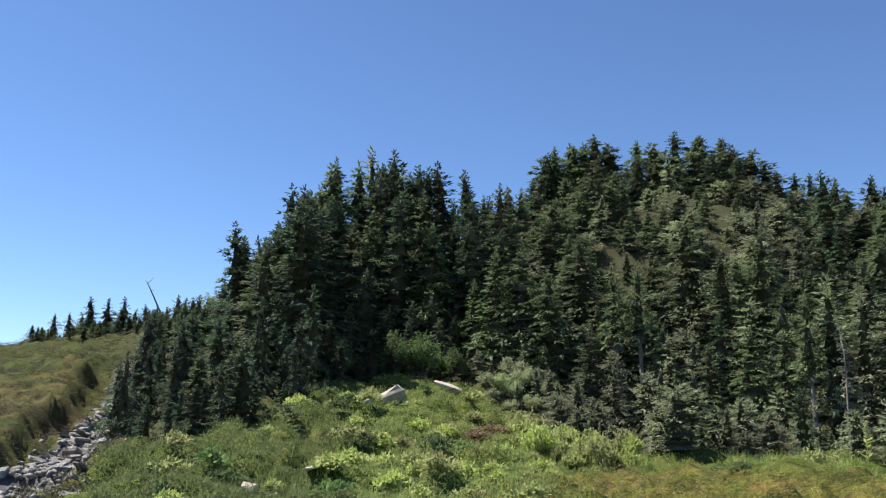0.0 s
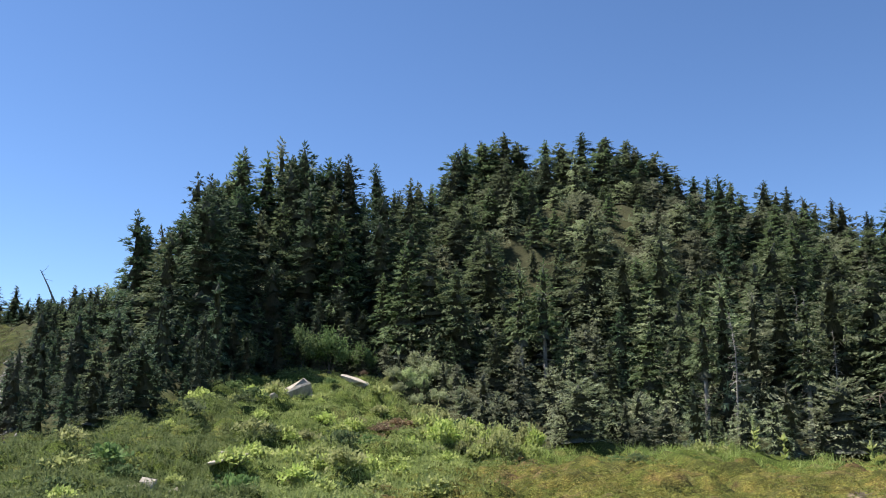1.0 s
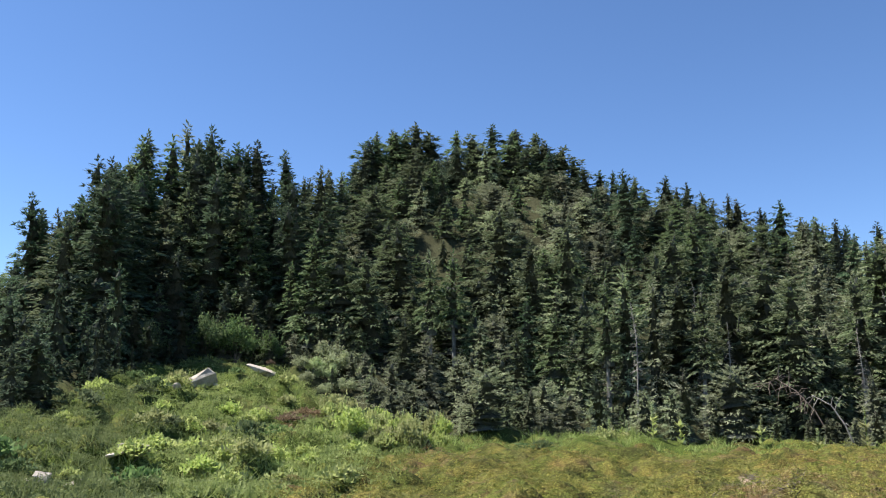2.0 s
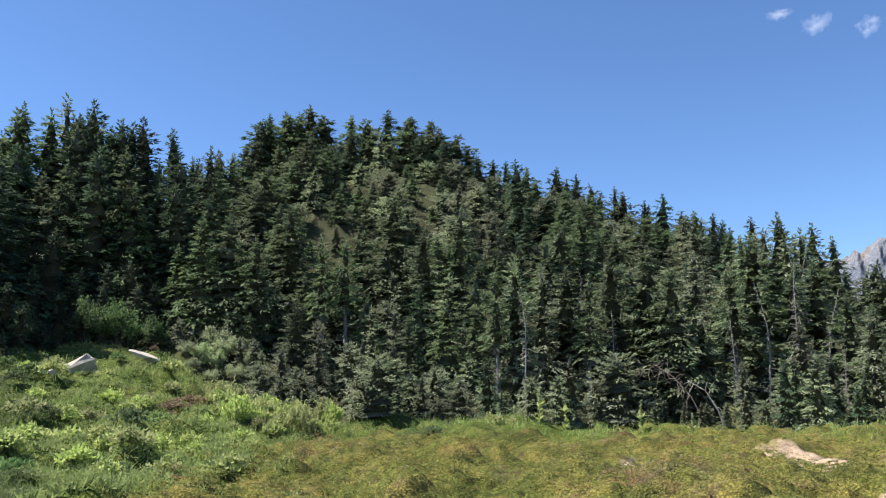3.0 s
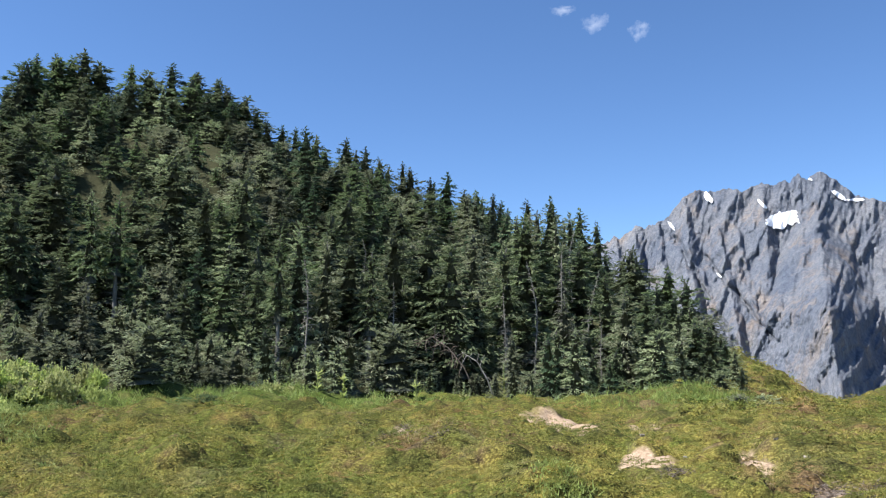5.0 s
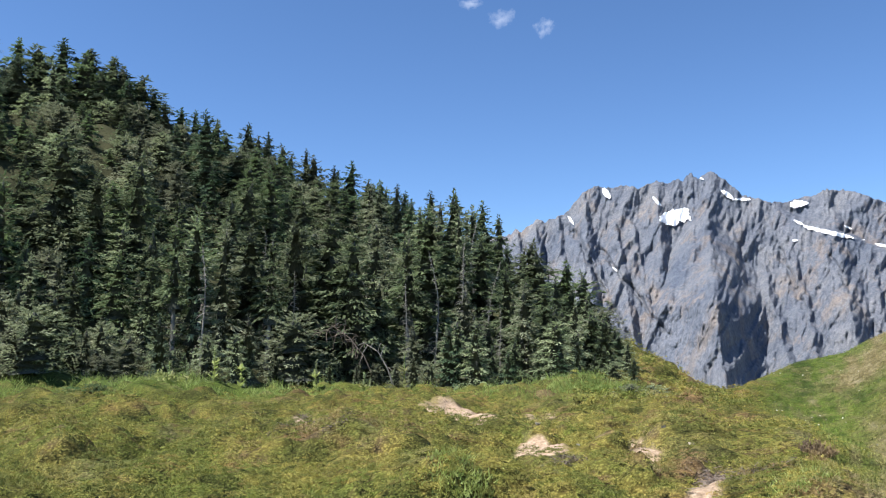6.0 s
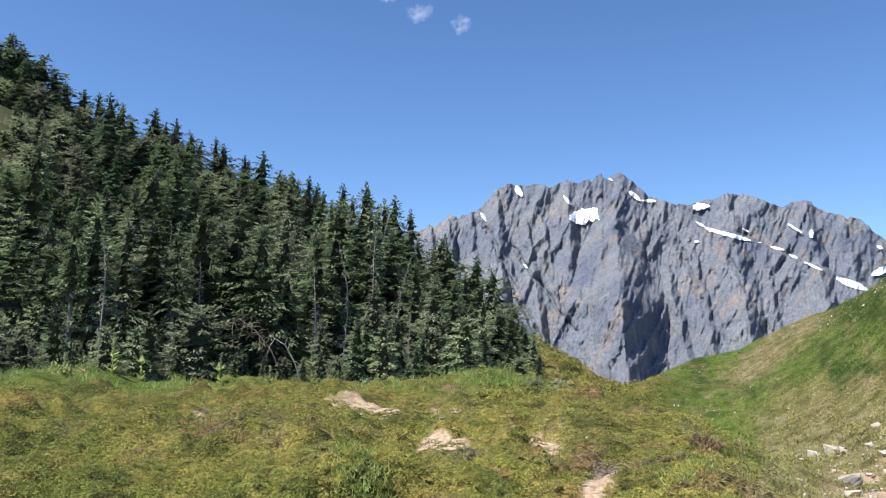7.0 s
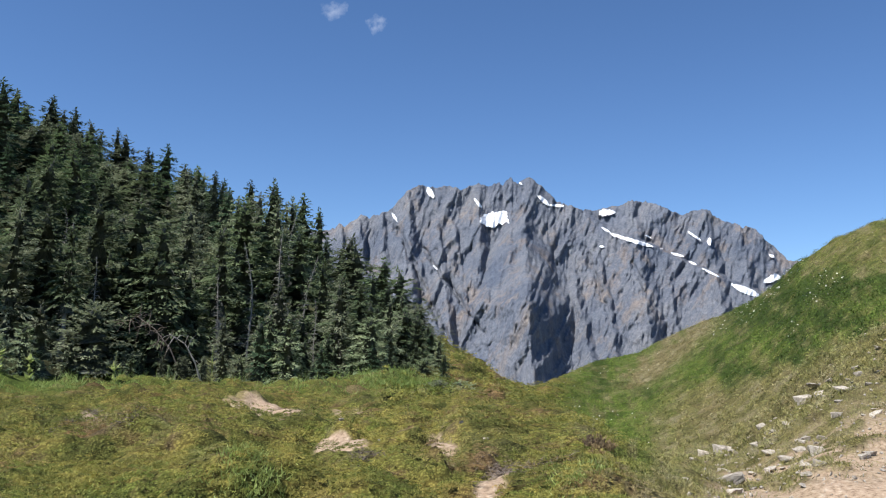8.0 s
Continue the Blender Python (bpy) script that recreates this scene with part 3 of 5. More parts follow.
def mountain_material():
    m, n, l, b = material("hazy_mountain_rock", 0.95, 0.05)
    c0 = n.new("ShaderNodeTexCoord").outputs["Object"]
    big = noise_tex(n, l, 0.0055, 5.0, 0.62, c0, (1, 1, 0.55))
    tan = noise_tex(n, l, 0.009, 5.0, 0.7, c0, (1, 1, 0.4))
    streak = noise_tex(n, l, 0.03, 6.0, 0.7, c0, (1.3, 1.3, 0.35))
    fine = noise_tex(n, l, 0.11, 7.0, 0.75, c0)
    # bluish greys: the haze of distance is put into the rock's colour
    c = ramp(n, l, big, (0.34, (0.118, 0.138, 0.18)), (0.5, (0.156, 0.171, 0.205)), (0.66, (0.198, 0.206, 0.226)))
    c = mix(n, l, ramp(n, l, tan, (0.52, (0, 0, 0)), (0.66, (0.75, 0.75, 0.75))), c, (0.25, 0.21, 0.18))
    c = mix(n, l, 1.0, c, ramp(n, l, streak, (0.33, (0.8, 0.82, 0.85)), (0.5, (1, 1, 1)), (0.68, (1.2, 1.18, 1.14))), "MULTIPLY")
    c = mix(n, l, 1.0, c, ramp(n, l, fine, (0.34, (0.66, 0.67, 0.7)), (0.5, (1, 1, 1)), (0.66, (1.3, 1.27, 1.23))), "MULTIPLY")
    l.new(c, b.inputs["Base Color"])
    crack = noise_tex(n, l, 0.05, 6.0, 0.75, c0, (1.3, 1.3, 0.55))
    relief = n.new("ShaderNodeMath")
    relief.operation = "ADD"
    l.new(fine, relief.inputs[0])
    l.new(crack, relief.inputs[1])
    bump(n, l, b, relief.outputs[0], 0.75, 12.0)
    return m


def mountain_grid():
    a, u = np.meshgrid(np.concatenate([np.linspace(28, 43.9, 40), np.linspace(44, 77.4, 600), np.linspace(77.6, 95, 40)]), np.concatenate([[0, 0.15], np.linspace(0.33, 1, 185)]))
    p = mountain_point(a, u)
    back = p[-1] + np.stack([np.sin(np.radians(a[-1])), np.cos(np.radians(a[-1])), a[-1] * 0], -1) * 900 - np.array([0, 0, 900.0])
    nr, na = a.shape
    i, j = np.arange(nr)[:, None] * na, np.arange(na - 1)[None]
    f = np.stack([i + j, i + j + 1, i + na + j + 1, i + na + j], -1).reshape(-1, 4)
    return np.concatenate([p, back[None]], 0), f


GRID = mountain_grid()
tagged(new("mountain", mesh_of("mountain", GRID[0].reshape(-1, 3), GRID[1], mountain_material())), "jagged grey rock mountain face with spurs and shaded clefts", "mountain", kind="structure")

# snow left in hollows of the face: bearing, degrees above the eye, half-width, half-height, slope of its long axis
SNOW = [(52.55, 10.6, 0.55, 0.22, -60), (56.9, 8.9, 1.3, 0.62, 4), (50.1, 8.85, 0.36, 0.12, -52), (55.75, 10.05, 0.5, 0.12, -52), (60.3, 10.2, 0.62, 0.17, -42), (61.3, 9.85, 0.62, 0.12, -4), (64.65, 9.35, 0.62, 0.2, 0), (66.3, 7.45, 1.95, 0.18, -17), (64.5, 8.2, 0.4, 0.1, -30), (69.15, 6.5, 0.5, 0.1, -17), (70.1, 5.95, 0.3, 0.08, -25), (71.25, 5.3, 0.65, 0.11, -28), (73.25, 4.2, 1.05, 0.25, -24), (74.9, 4.85, 0.6, 0.24, 18), (75.0, 6.3, 0.3, 0.12, -25), (70.2, 7.75, 0.55, 0.1, -36), (71.2, 7.3, 0.12, 0.25, 0), (58.7, 11.35, 0.3, 0.09, -35), (54.1, 0.6, 0.9, 0.16, -50), (64.25, 7.08, 0.2, 0.1, 0), (67.3, 7.72, 0.3, 0.07, -30), (52.95, 5.55, 0.22, 0.08, -45)]


def snow_material():
    m, n, l, b = material("old_snow", 0.6, 0.3)
    f = noise_tex(n, l, 0.03, 5.0)
    l.new(ramp(n, l, f, (0.35, (0.72, 0.74, 0.78)), (0.6, (0.88, 0.89, 0.9))), b.inputs["Base Color"])
    return m


def build_snow():
    """Each patch is a skin that fills the hollows of the rock below it."""
    mat = snow_material()
    for k, (a0, e0, w, h, turn) in enumerate(SNOW):
        c, q = math.cos(radians(turn)), math.sin(radians(turn))
        wa, we = 1.5 * math.hypot(w * c, h * q), 1.5 * math.hypot(w * q, h * c)
        a, e = np.meshgrid(np.linspace(a0 - wa, a0 + wa, 64), np.linspace(e0 - we, e0 + we, 40))
        u = np.minimum((MOUNT_R * np.tan(np.radians(e)) - MOUNT_FOOT) / (crest_of(a) - MOUNT_FOOT), 1.0)
        v = (mountain_point(a, u, 0.93) * 0.9962 + (0, 0, 0.006)).reshape(-1, 3)
        du, dv = ((a - a0) * c + (e - e0) * q) / w, (-(a - a0) * q + (e - e0) * c) / h
        ragged = (1.7 if w < 3.5 * h else 0.8) * (facet(a * 1.6, e * 1.6, 4, 33.0 + k, 0.6) - 0.5) + 0.35 * (fbm(a * 9, e * 9, 3, 37.0) - 0.5)
        inside = (np.sqrt(du ** 2 + dv ** 2) + ragged < 0.92) & (u < 1.0)
        i, j = np.arange(39)[:, None] * 64, np.arange(63)[None]
        f = np.stack([i + j, i + j + 1, i + 64 + j + 1, i + 64 + j], -1).reshape(-1, 4)
        f = f[inside.ravel()[f].all(1)]
        if len(f) < 4:
            continue
        ids, inv = np.unique(f, return_inverse=True)
        ob = new("snow_patch", mesh_of("snow_patch", v[ids], inv.reshape(-1, 4), mat, True))
        tagged(ob, "large white snowfield on the rock face" if w > 1 else "small white snow patch on the rock face", "snow patch", "snow patches on the mountain")


build_snow()


# ---- two wisps of cloud ----
def cloud_material():
    m, n, l, b = material("cloud_vapour", 1.0, 0.0)
    c = n.new("ShaderNodeTexCoord").outputs["Generated"]
    d = n.new("ShaderNodeVectorMath")
    d.operation = "DISTANCE"
    d.inputs[1].default_value = (0.5, 0.5, 0.5)
    l.new(c, d.inputs[0])
    f = noise_tex(n, l, 0.013, 5.0, 0.6)
    sub = n.new("ShaderNodeMath")
    sub.operation = "SUBTRACT"
    l.new(f, sub.inputs[0])
    l.new(d.outputs["Value"], sub.inputs[1])
    mr = n.new("ShaderNodeMapRange")
    mr.inputs["From Min"].default_value, mr.inputs["From Max"].default_value, mr.inputs["To Max"].default_value = 0.14, 0.62, 0.34
    l.new(sub.outputs[0], mr.inputs["Value"])
    # the wisps' sunlit white is emission from the sheet itself
    tr, glow = n.new("ShaderNodeBsdfTransparent"), n.new("ShaderNodeEmission")
    glow.inputs["Color"].default_value, glow.inputs["Strength"].default_value = (0.95, 0.97, 1.0, 1), 0.8
    s = n.new("ShaderNodeMixShader")
    l.new(mr.outputs[0], s.inputs[0])
    l.new(tr.outputs[0], s.inputs[1])
    l.new(glow.outputs[0], s.inputs[2])
    l.new(s.outputs[0], n["Material Output"].inputs["Surface"])
    return m


def build_clouds():
    mat = cloud_material()
    for a, e, w, h in ((45.4, 22.45, 1.5, 0.8), (48.45, 21.75, 1.0, 0.85), (43.2, 23.3, 1.3, 0.42)):
        s, t = np.meshgrid(np.linspace(-1, 1, 17), np.linspace(-1, 1, 9))
        r = 4200 + 60 * fbm(s * 2 + a, t * 2, 3, 9.0)
        A, E = np.radians(a + s * w), np.radians(e + t * h)
        p = np.stack([r * np.sin(A) * np.cos(E), r * np.cos(A) * np.cos(E), r * np.sin(E)], -1)
        i, j = np.arange(8)[:, None] * 17, np.arange(16)[None]
        f = np.stack([i + j, i + j + 1, i + 18 + j, i + 17 + j], -1).reshape(-1, 4)
        c = p.reshape(-1, 3).mean(0)
        ob = new("cloud", mesh_of("cloud", p.reshape(-1, 3) - c, f, mat, True))
        ob.location = c
        tagged(ob, "small wispy white cloud in a clear blue sky", "cloud", "wisps of cloud")


build_clouds()


# ---- conifers ----
def kites(p, d, side, length, width):
    """Twig blades as four-cornered kites: base p, direction d, side vector, length and width."""
    a = p
    b = p + d * (length * 0.45)[:, None] + side * (width * 0.5)[:, None]
    c = p + d * length[:, None]
    e = p + d * (length * 0.45)[:, None] - side * (width * 0.5)[:, None]
    v = np.stack([a, b, c, e], 1).reshape(-1, 3)
    f = np.arange(len(v)).reshape(-1, 4)
    return v, f


def unit(v):
    return v / (np.linalg.norm(v, axis=-1, keepdims=True) + 1e-9)


def bough(rng, p, az, length, up, droop, n, twig):
    """A drooping bough as a clump of n pointed twigs that fan out along its outer part, each with a tone."""
    s = rng.uniform(0.22, 1.0, n) ** 0.75
    sign = rng.choice([-1.0, 1.0], n)
    fan = az + sign * rng.uniform(0.1, 1.25, n) * (1.05 - 0.6 * s)
    off = sign * rng.uniform(0, 0.34, n) * length * (0.12 + 1.9 * s * (1.02 - s))
    x = p[0] + math.cos(az) * s * length - math.sin(az) * off
    y = p[1] + math.sin(az) * s * length + math.cos(az) * off
    z = p[2] + length * (up * s - droop * s ** 2 + 0.3 * droop * s ** 4) - 0.3 * np.abs(off) + rng.normal(0, 0.035, n) * (length + 0.3)
    P = np.stack([x, y, z], -1)
    D = unit(np.stack([np.cos(fan), np.sin(fan), up - 1.5 * droop * s + rng.normal(0.02, 0.32, n)], -1))
    S = unit(np.cross(D, np.stack([rng.normal(0, 0.55, n), rng.normal(0, 0.55, n), np.ones(n)], -1)))
    L = twig * rng.uniform(0.6, 1.45, n)
    W = L * rng.uniform(0.3, 0.6, n)
    v = np.stack([P - S * W[:, None] / 2, P + S * W[:, None] / 2, P + D * L[:, None]], 1).reshape(-1, 3)
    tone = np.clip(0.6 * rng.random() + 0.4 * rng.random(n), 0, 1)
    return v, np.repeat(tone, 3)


def crown_arrays(rng, h, rad, power=0.8, base=0.03, droop=0.4, step=0.36, per=6.5, twig=0.29, gap=0.06, lean=0.0, dense=25):
    """A conifer's crown: uneven whorls of drooping boughs, with a slim leader."""
    out = []
    z = base * h
    lump = rng.uniform(0, 50)
    while z < h * 0.965:
        u = z / h
        n = max(4, int(round(per * (0.7 + 0.3 * (1 - u)) + rng.uniform(-1, 1))))
        a0 = rng.uniform(0, 6.28)
        whorl = rng.uniform(0.78, 1.16)
        bend = lean * u * u * h
        for k in range(n):
            if rng.random() < gap:
                continue
            az = a0 + 6.283 * k / n + rng.uniform(-0.45, 0.45)
            swell = 0.68 + 0.64 * float(vnoise(math.cos(az) * 1.3 + lump, math.sin(az) * 1.3 + z * 2.2 / (0.2 * h + 1), 4.0))
            bl = (rad * (1 - u) ** power * (1 - 0.15 * float(sstep(0.75, 1.0, u))) * (1 - 0.4 * max(0, 0.12 - u) / 0.12) + 0.1 * twig) * whorl * swell * rng.choice([0.6, 0.85, 0.95, 1.05, 1.2])
            up, dr = 0.05 + 0.75 * u ** 4 + rng.normal(0, 0.12), droop * rng.uniform(0.5, 1.6) * (1 - 0.5 * u)
            p = np.array([bend, 0, z + rng.uniform(-0.6, 0.6) * step])
            size = twig * (0.45 + 0.55 * min(1.0, bl / (4 * twig)))
            out.append(bough(rng, p, az, bl, up, dr, int(np.clip(dense * bl / (4.5 * twig), 10, dense * 1.3)), size))
        z += step * rng.uniform(0.75, 1.25) * (1.0 if u < 0.6 else 0.7 if u < 0.8 else 0.5)
    for k in range(6):
        out.append(bough(rng, np.array([lean * h, 0, h * (0.955 + 0.008 * k)]), rng.uniform(0, 6.28), 0.35 * twig, 0.5 + 0.3 * k, 0.0, 5, 0.6 * twig))
    v = np.concatenate([a for a, b in out])
    return v, np.arange(len(v)).reshape(-1, 3), np.concatenate([b for a, b in out])


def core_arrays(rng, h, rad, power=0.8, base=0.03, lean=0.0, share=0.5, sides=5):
    """An opaque core added for the dead twigs and the shade inside the crown: ragged drooping tiers about the trunk."""
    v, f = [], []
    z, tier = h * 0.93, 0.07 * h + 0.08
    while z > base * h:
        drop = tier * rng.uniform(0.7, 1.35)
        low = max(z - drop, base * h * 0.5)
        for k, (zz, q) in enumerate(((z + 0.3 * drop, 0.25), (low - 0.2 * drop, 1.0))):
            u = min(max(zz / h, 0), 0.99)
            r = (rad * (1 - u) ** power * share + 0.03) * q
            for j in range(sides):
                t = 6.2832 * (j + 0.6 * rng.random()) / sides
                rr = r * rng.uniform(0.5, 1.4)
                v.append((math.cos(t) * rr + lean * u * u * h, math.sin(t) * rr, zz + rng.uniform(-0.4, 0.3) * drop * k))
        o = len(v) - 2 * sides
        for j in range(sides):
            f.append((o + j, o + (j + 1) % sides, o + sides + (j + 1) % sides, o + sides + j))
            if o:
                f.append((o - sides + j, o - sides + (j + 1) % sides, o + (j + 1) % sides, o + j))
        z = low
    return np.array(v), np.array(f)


def limb_arrays(points, radii, sides=7):
    """A tapering round limb along points."""
    pts = np.asarray(points, float)
    v, f = [], []
    for i, (p, r) in enumerate(zip(pts, radii)):
        d = unit(pts[min(i + 1, len(pts) - 1)] - pts[max(i - 1, 0)])
        x = unit(np.cross(d, (0.3, 0.9, 0.2)))
        y = np.cross(d, x)
        for k in range(sides):
            t = 6.2832 * k / sides
            v.append(p + r * (math.cos(t) * x + math.sin(t) * y))
    for i in range(len(pts) - 1):
        for k in range(sides):
            f.append((i * sides + k, i * sides + (k + 1) % sides, (i + 1) * sides + (k + 1) % sides, (i + 1) * sides + k))
    return np.array(v), np.array(f)


def join(parts):
    v, f, o = [], [], 0
    for a, b in parts:
        v.append(a), f.append(b + o)
        o += len(a)
    return np.concatenate(v), np.concatenate(f)


def trunk_arrays(rng, h, r0, lean=0.0, stubs=0, bend=0.0, reach=0.7):
    us = np.linspace(0, 0.97, 7)
    ph = rng.uniform(0, 6)
    pts = np.stack([lean * us ** 2 * h + bend * np.sin(us * 5 + ph) * us, bend * np.cos(us * 4 + ph) * us, us * h - 0.25 * (us == 0)], -1)
    out = [limb_arrays(pts, r0 * (1 - us) ** 0.9 * 0.95 + 0.006, 5)]
    for k in range(stubs):
        u = rng.uniform(0.12, 0.95)
        a = rng.uniform(0, 6.28)
        ln = reach * rng.uniform(0.4, 1.2) * (1.05 - u)
        p = np.array([np.interp(u, us, pts[:, 0]), np.interp(u, us, pts[:, 1]), u * h])
        d = np.array([math.cos(a), math.sin(a), rng.uniform(-0.35, 0.35)])
        q = [p, p + d * ln * 0.5 + rng.normal(0, 0.04, 3), p + d * ln + np.array([0, 0, -0.25 * ln + rng.uniform(-0.1, 0.15)])]
        out.append(limb_arrays(q, [0.02, 0.013, 0.004], 3))
    return join(out)


def conifer_kind(rng, h, rad, leaf, label, dead=0, lean=0.0, **kw):
    name = {FIR.name: "fir_tree", FIR_DARK.name: "hemlock_tree", FIR_BLUE.name: "grey_fir_tree"}[leaf.name].replace("tree", "sapling" if h < 3 else "tree")
    root = new(name)
    part_mesh("trunk", mesh_of("trunk", *trunk_arrays(rng, h, 0.018 * h + 0.03, lean, dead, 0.05, 0.62 * rad + 0.15), BARK if dead < 12 else DEAD, True), root)
    v, f, tone = crown_arrays(rng, h, rad, lean=lean, **kw)
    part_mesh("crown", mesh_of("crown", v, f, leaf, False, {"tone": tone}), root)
    inner = {k: w for k, w in kw.items() if k in ("power", "base")}
    part_mesh("inner_bough", mesh_of("inner_bough", *core_arrays(rng, h, rad, lean=lean, share=0.42 if dead < 12 else 0.3, **inner), INNER), root, "opaque core for the dead twigs and shade inside the crown")
    return tagged(root, label, "tree", name.replace("_", " ") + "s on the slope")


rng = np.random.default_rng(5)
TALL = [
    conifer_kind(rng, 9.0, 2.6, FIR, "tall dark green fir with dense drooping boughs", power=0.85),
    conifer_kind(rng, 9.0, 1.8, FIR_DARK, "tall narrow hemlock with very dark boughs", power=0.62),
    conifer_kind(rng, 9.0, 3.1, FIR, "tall broad fir with layered green boughs", power=0.9, droop=0.55, per=6.8),
    conifer_kind(rng, 9.0, 2.1, FIR_DARK, "tall dark hemlock on the steep slope", lean=0.02, power=0.68),
    conifer_kind(rng, 9.0, 1.7, FIR_BLUE, "tall thin fir with grey-green boughs and bare twigs", gap=0.24, dead=60, power=0.6),
    conifer_kind(rng, 9.0, 2.2, FIR, "tall fir with a wind-bent top", lean=0.05, gap=0.1, power=0.8),
]
MID = [
    conifer_kind(rng, 5.0, 2.2, FIR, "wind-trimmed green fir on the hillside", step=0.3, twig=0.205, lean=0.06, power=0.85),
    conifer_kind(rng, 5.0, 1.6, FIR_DARK, "dark bushy hemlock on the hillside", step=0.3, twig=0.195, power=0.75),
    conifer_kind(rng, 5.0, 2.4, FIR, "broad green fir on the hillside", step=0.3, twig=0.215, droop=0.4, power=0.85, per=6.8),
    conifer_kind(rng, 5.0, 1.4, FIR_BLUE, "slim grey-green fir with dead twigs", step=0.3, twig=0.185, gap=0.2, dead=44, power=0.6),
    conifer_kind(rng, 5.0, 2.0, FIR, "green fir with a bent leader", step=0.3, twig=0.205, lean=0.11, power=0.75),
    conifer_kind(rng, 5.0, 1.8, FIR_BLUE, "grey-green fir with ragged boughs", step=0.3, twig=0.195, gap=0.16, dead=26, power=0.8),
]
LOW = [
    conifer_kind(rng, 2.6, 1.25, FIR_BLUE, "stunted grey-green fir at the meadow's edge", step=0.2, twig=0.13, power=0.7, base=0.02, droop=0.3),
    conifer_kind(rng, 2.6, 1.1, FIR, "young green fir at the meadow's edge", step=0.2, twig=0.13, base=0.02, power=0.85),
    conifer_kind(rng, 2.6, 1.6, FIR_BLUE, "low spreading fir with silvery sprays", step=0.2, twig=0.135, power=0.55, base=0.02, droop=0.2, lean=0.08),
    conifer_kind(rng, 2.6, 0.8, FIR_DARK, "small spire-shaped dark fir", step=0.19, twig=0.12, base=0.02, per=5.5, power=0.75),
    conifer_kind(rng, 2.6, 0.75, FIR_BLUE, "slender grey-green fir sapling", step=0.19, twig=0.115, base=0.02, per=5, gap=0.15, power=0.8),
]


LEGGY = conifer_kind(np.random.default_rng(8), 9.0, 2.0, FIR, "green fir with a bare lower trunk and dead limbs", base=0.42, dead=80, gap=0.15, power=0.75)


def snag_kind(rng, h, label):
    root = new("dead_tree")
    part_mesh("trunk", mesh_of("trunk", *trunk_arrays(rng, h, 0.009 * h + 0.008, 0.05, 90, 0.3, 0.9), DEAD, True), root)
    return tagged(root, label, "dead tree", "dead trees among the firs")


SNAG = [snag_kind(rng, 6.0, "silver-grey dead tree with bare twigs"), snag_kind(rng, 6.0, "bleached dead trunk among firs")]
PROTOS = [(k, 9.0) for k in TALL + [LEGGY]] + [(k, 5.0) for k in MID] + [(k, 2.6) for k in LOW] + [(k, 6.0) for k in SNAG]
TALL_OF = {id(k): hh for k, hh in PROTOS}


def put(kind, x, y, h, fat=1.0, turn=None, sink=0.05):
    """A copy of a tree kind with height h, standing on the ground."""
    s = h / TALL_OF[id(kind)]
    m = Matrix.LocRotScale((x, y, float(height(x, y)) - sink * s), Euler((random.gauss(0, 0.03), random.gauss(0, 0.03), random.uniform(0, 6.28) if turn is None else turn)), (s * fat * random.uniform(0.9, 1.12), s * fat, s))
    ob = copy_thing(kind, Matrix.Identity(4))
    ob.matrix_basis = m
    return ob


def canopy_top(a, r):
    xs, ys = zip(*CANOPY)
    return 1.6 + r * np.tan(np.radians(np.interp(a, xs, ys)))


# skyline trees: bearing, distance, degrees above the eye, index of the kind
SPIRES = [(6.9, 66, 17.9, 2), (7.8, 68, 18.7, 2), (8.9, 70, 18.9, 0), (-13.8, 47, 13.2, 3), (-13.1, 48, 12.4, 1), (-11.7, 50, 13.2, 3), (-9.6, 53, 15.9, 1), (-8.7, 54, 16.4, 1), (-7.4, 53, 17.4, 0), (-5.9, 55, 16.6, 1), (-4.8, 56, 18.6, 4), (-4.2, 57, 17.7, 2), (-3.0, 56, 17.2, 4), (-1.4, 56, 17.6, 3), (-0.1, 56, 17.7, 1), (1.8, 58, 17.2, 1), (3.8, 55, 16.2, 0), (2.3, 52, 15.2, 1), (41.7, 52, 10.9, 0), (43.7, 53, 9.8, 4), (43.1, 55, 9.5, 4), (38.2, 66, 11.3, 1), (31.9, 80, 13.5, 0)]


# larger trees that stand before the rest: bearing, distance, height, index of the kind
FRONT = [(5.4, 45.5, 6.6, 2), (3.6, 45.4, 6.2, 0), (7.4, 44.5, 5.4, 2), (2.2, 46, 4.2, 0), (11.6, 43.6, 6.6, 6), (13.2, 44.0, 6.4, 6), (16.5, 49, 7.4, 2), (18.6, 47, 6.0, 0), (23.5, 39.5, 6.6, 6), (24.8, 40, 7.0, 4), (29.5, 39.5, 6.4, 6), (31.6, 42, 7.8, 0), (35.2, 41, 6.8, 2), (38.9, 42, 7.2, 6), (40.4, 45, 7.6, 0), (42.4, 46, 7.2, 4), (44.2, 45, 6.2, 0), (45.6, 42, 4.6, 5), (8.6, 50, 5.5, 2), (21.0, 47, 7.0, 5), (27.0, 46, 7.0, 5), (-6.0, 47.5, 6.5, 0), (-1.0, 48, 7.0, 0), (9.8, 41.5, 3.8, 0), (15.0, 41, 4.2, 4), (17.6, 40, 3.4, 5), (20.0, 40.5, 4.2, 0), (22.2, 40.5, 4.4, 2), (26.4, 39.5, 6.6, 4), (28.2, 41, 6.4, 0), (33.2, 42.5, 7.6, 2), (47.0, 40, 4.4, 0), (48.4, 38.5, 3.6, 2)]


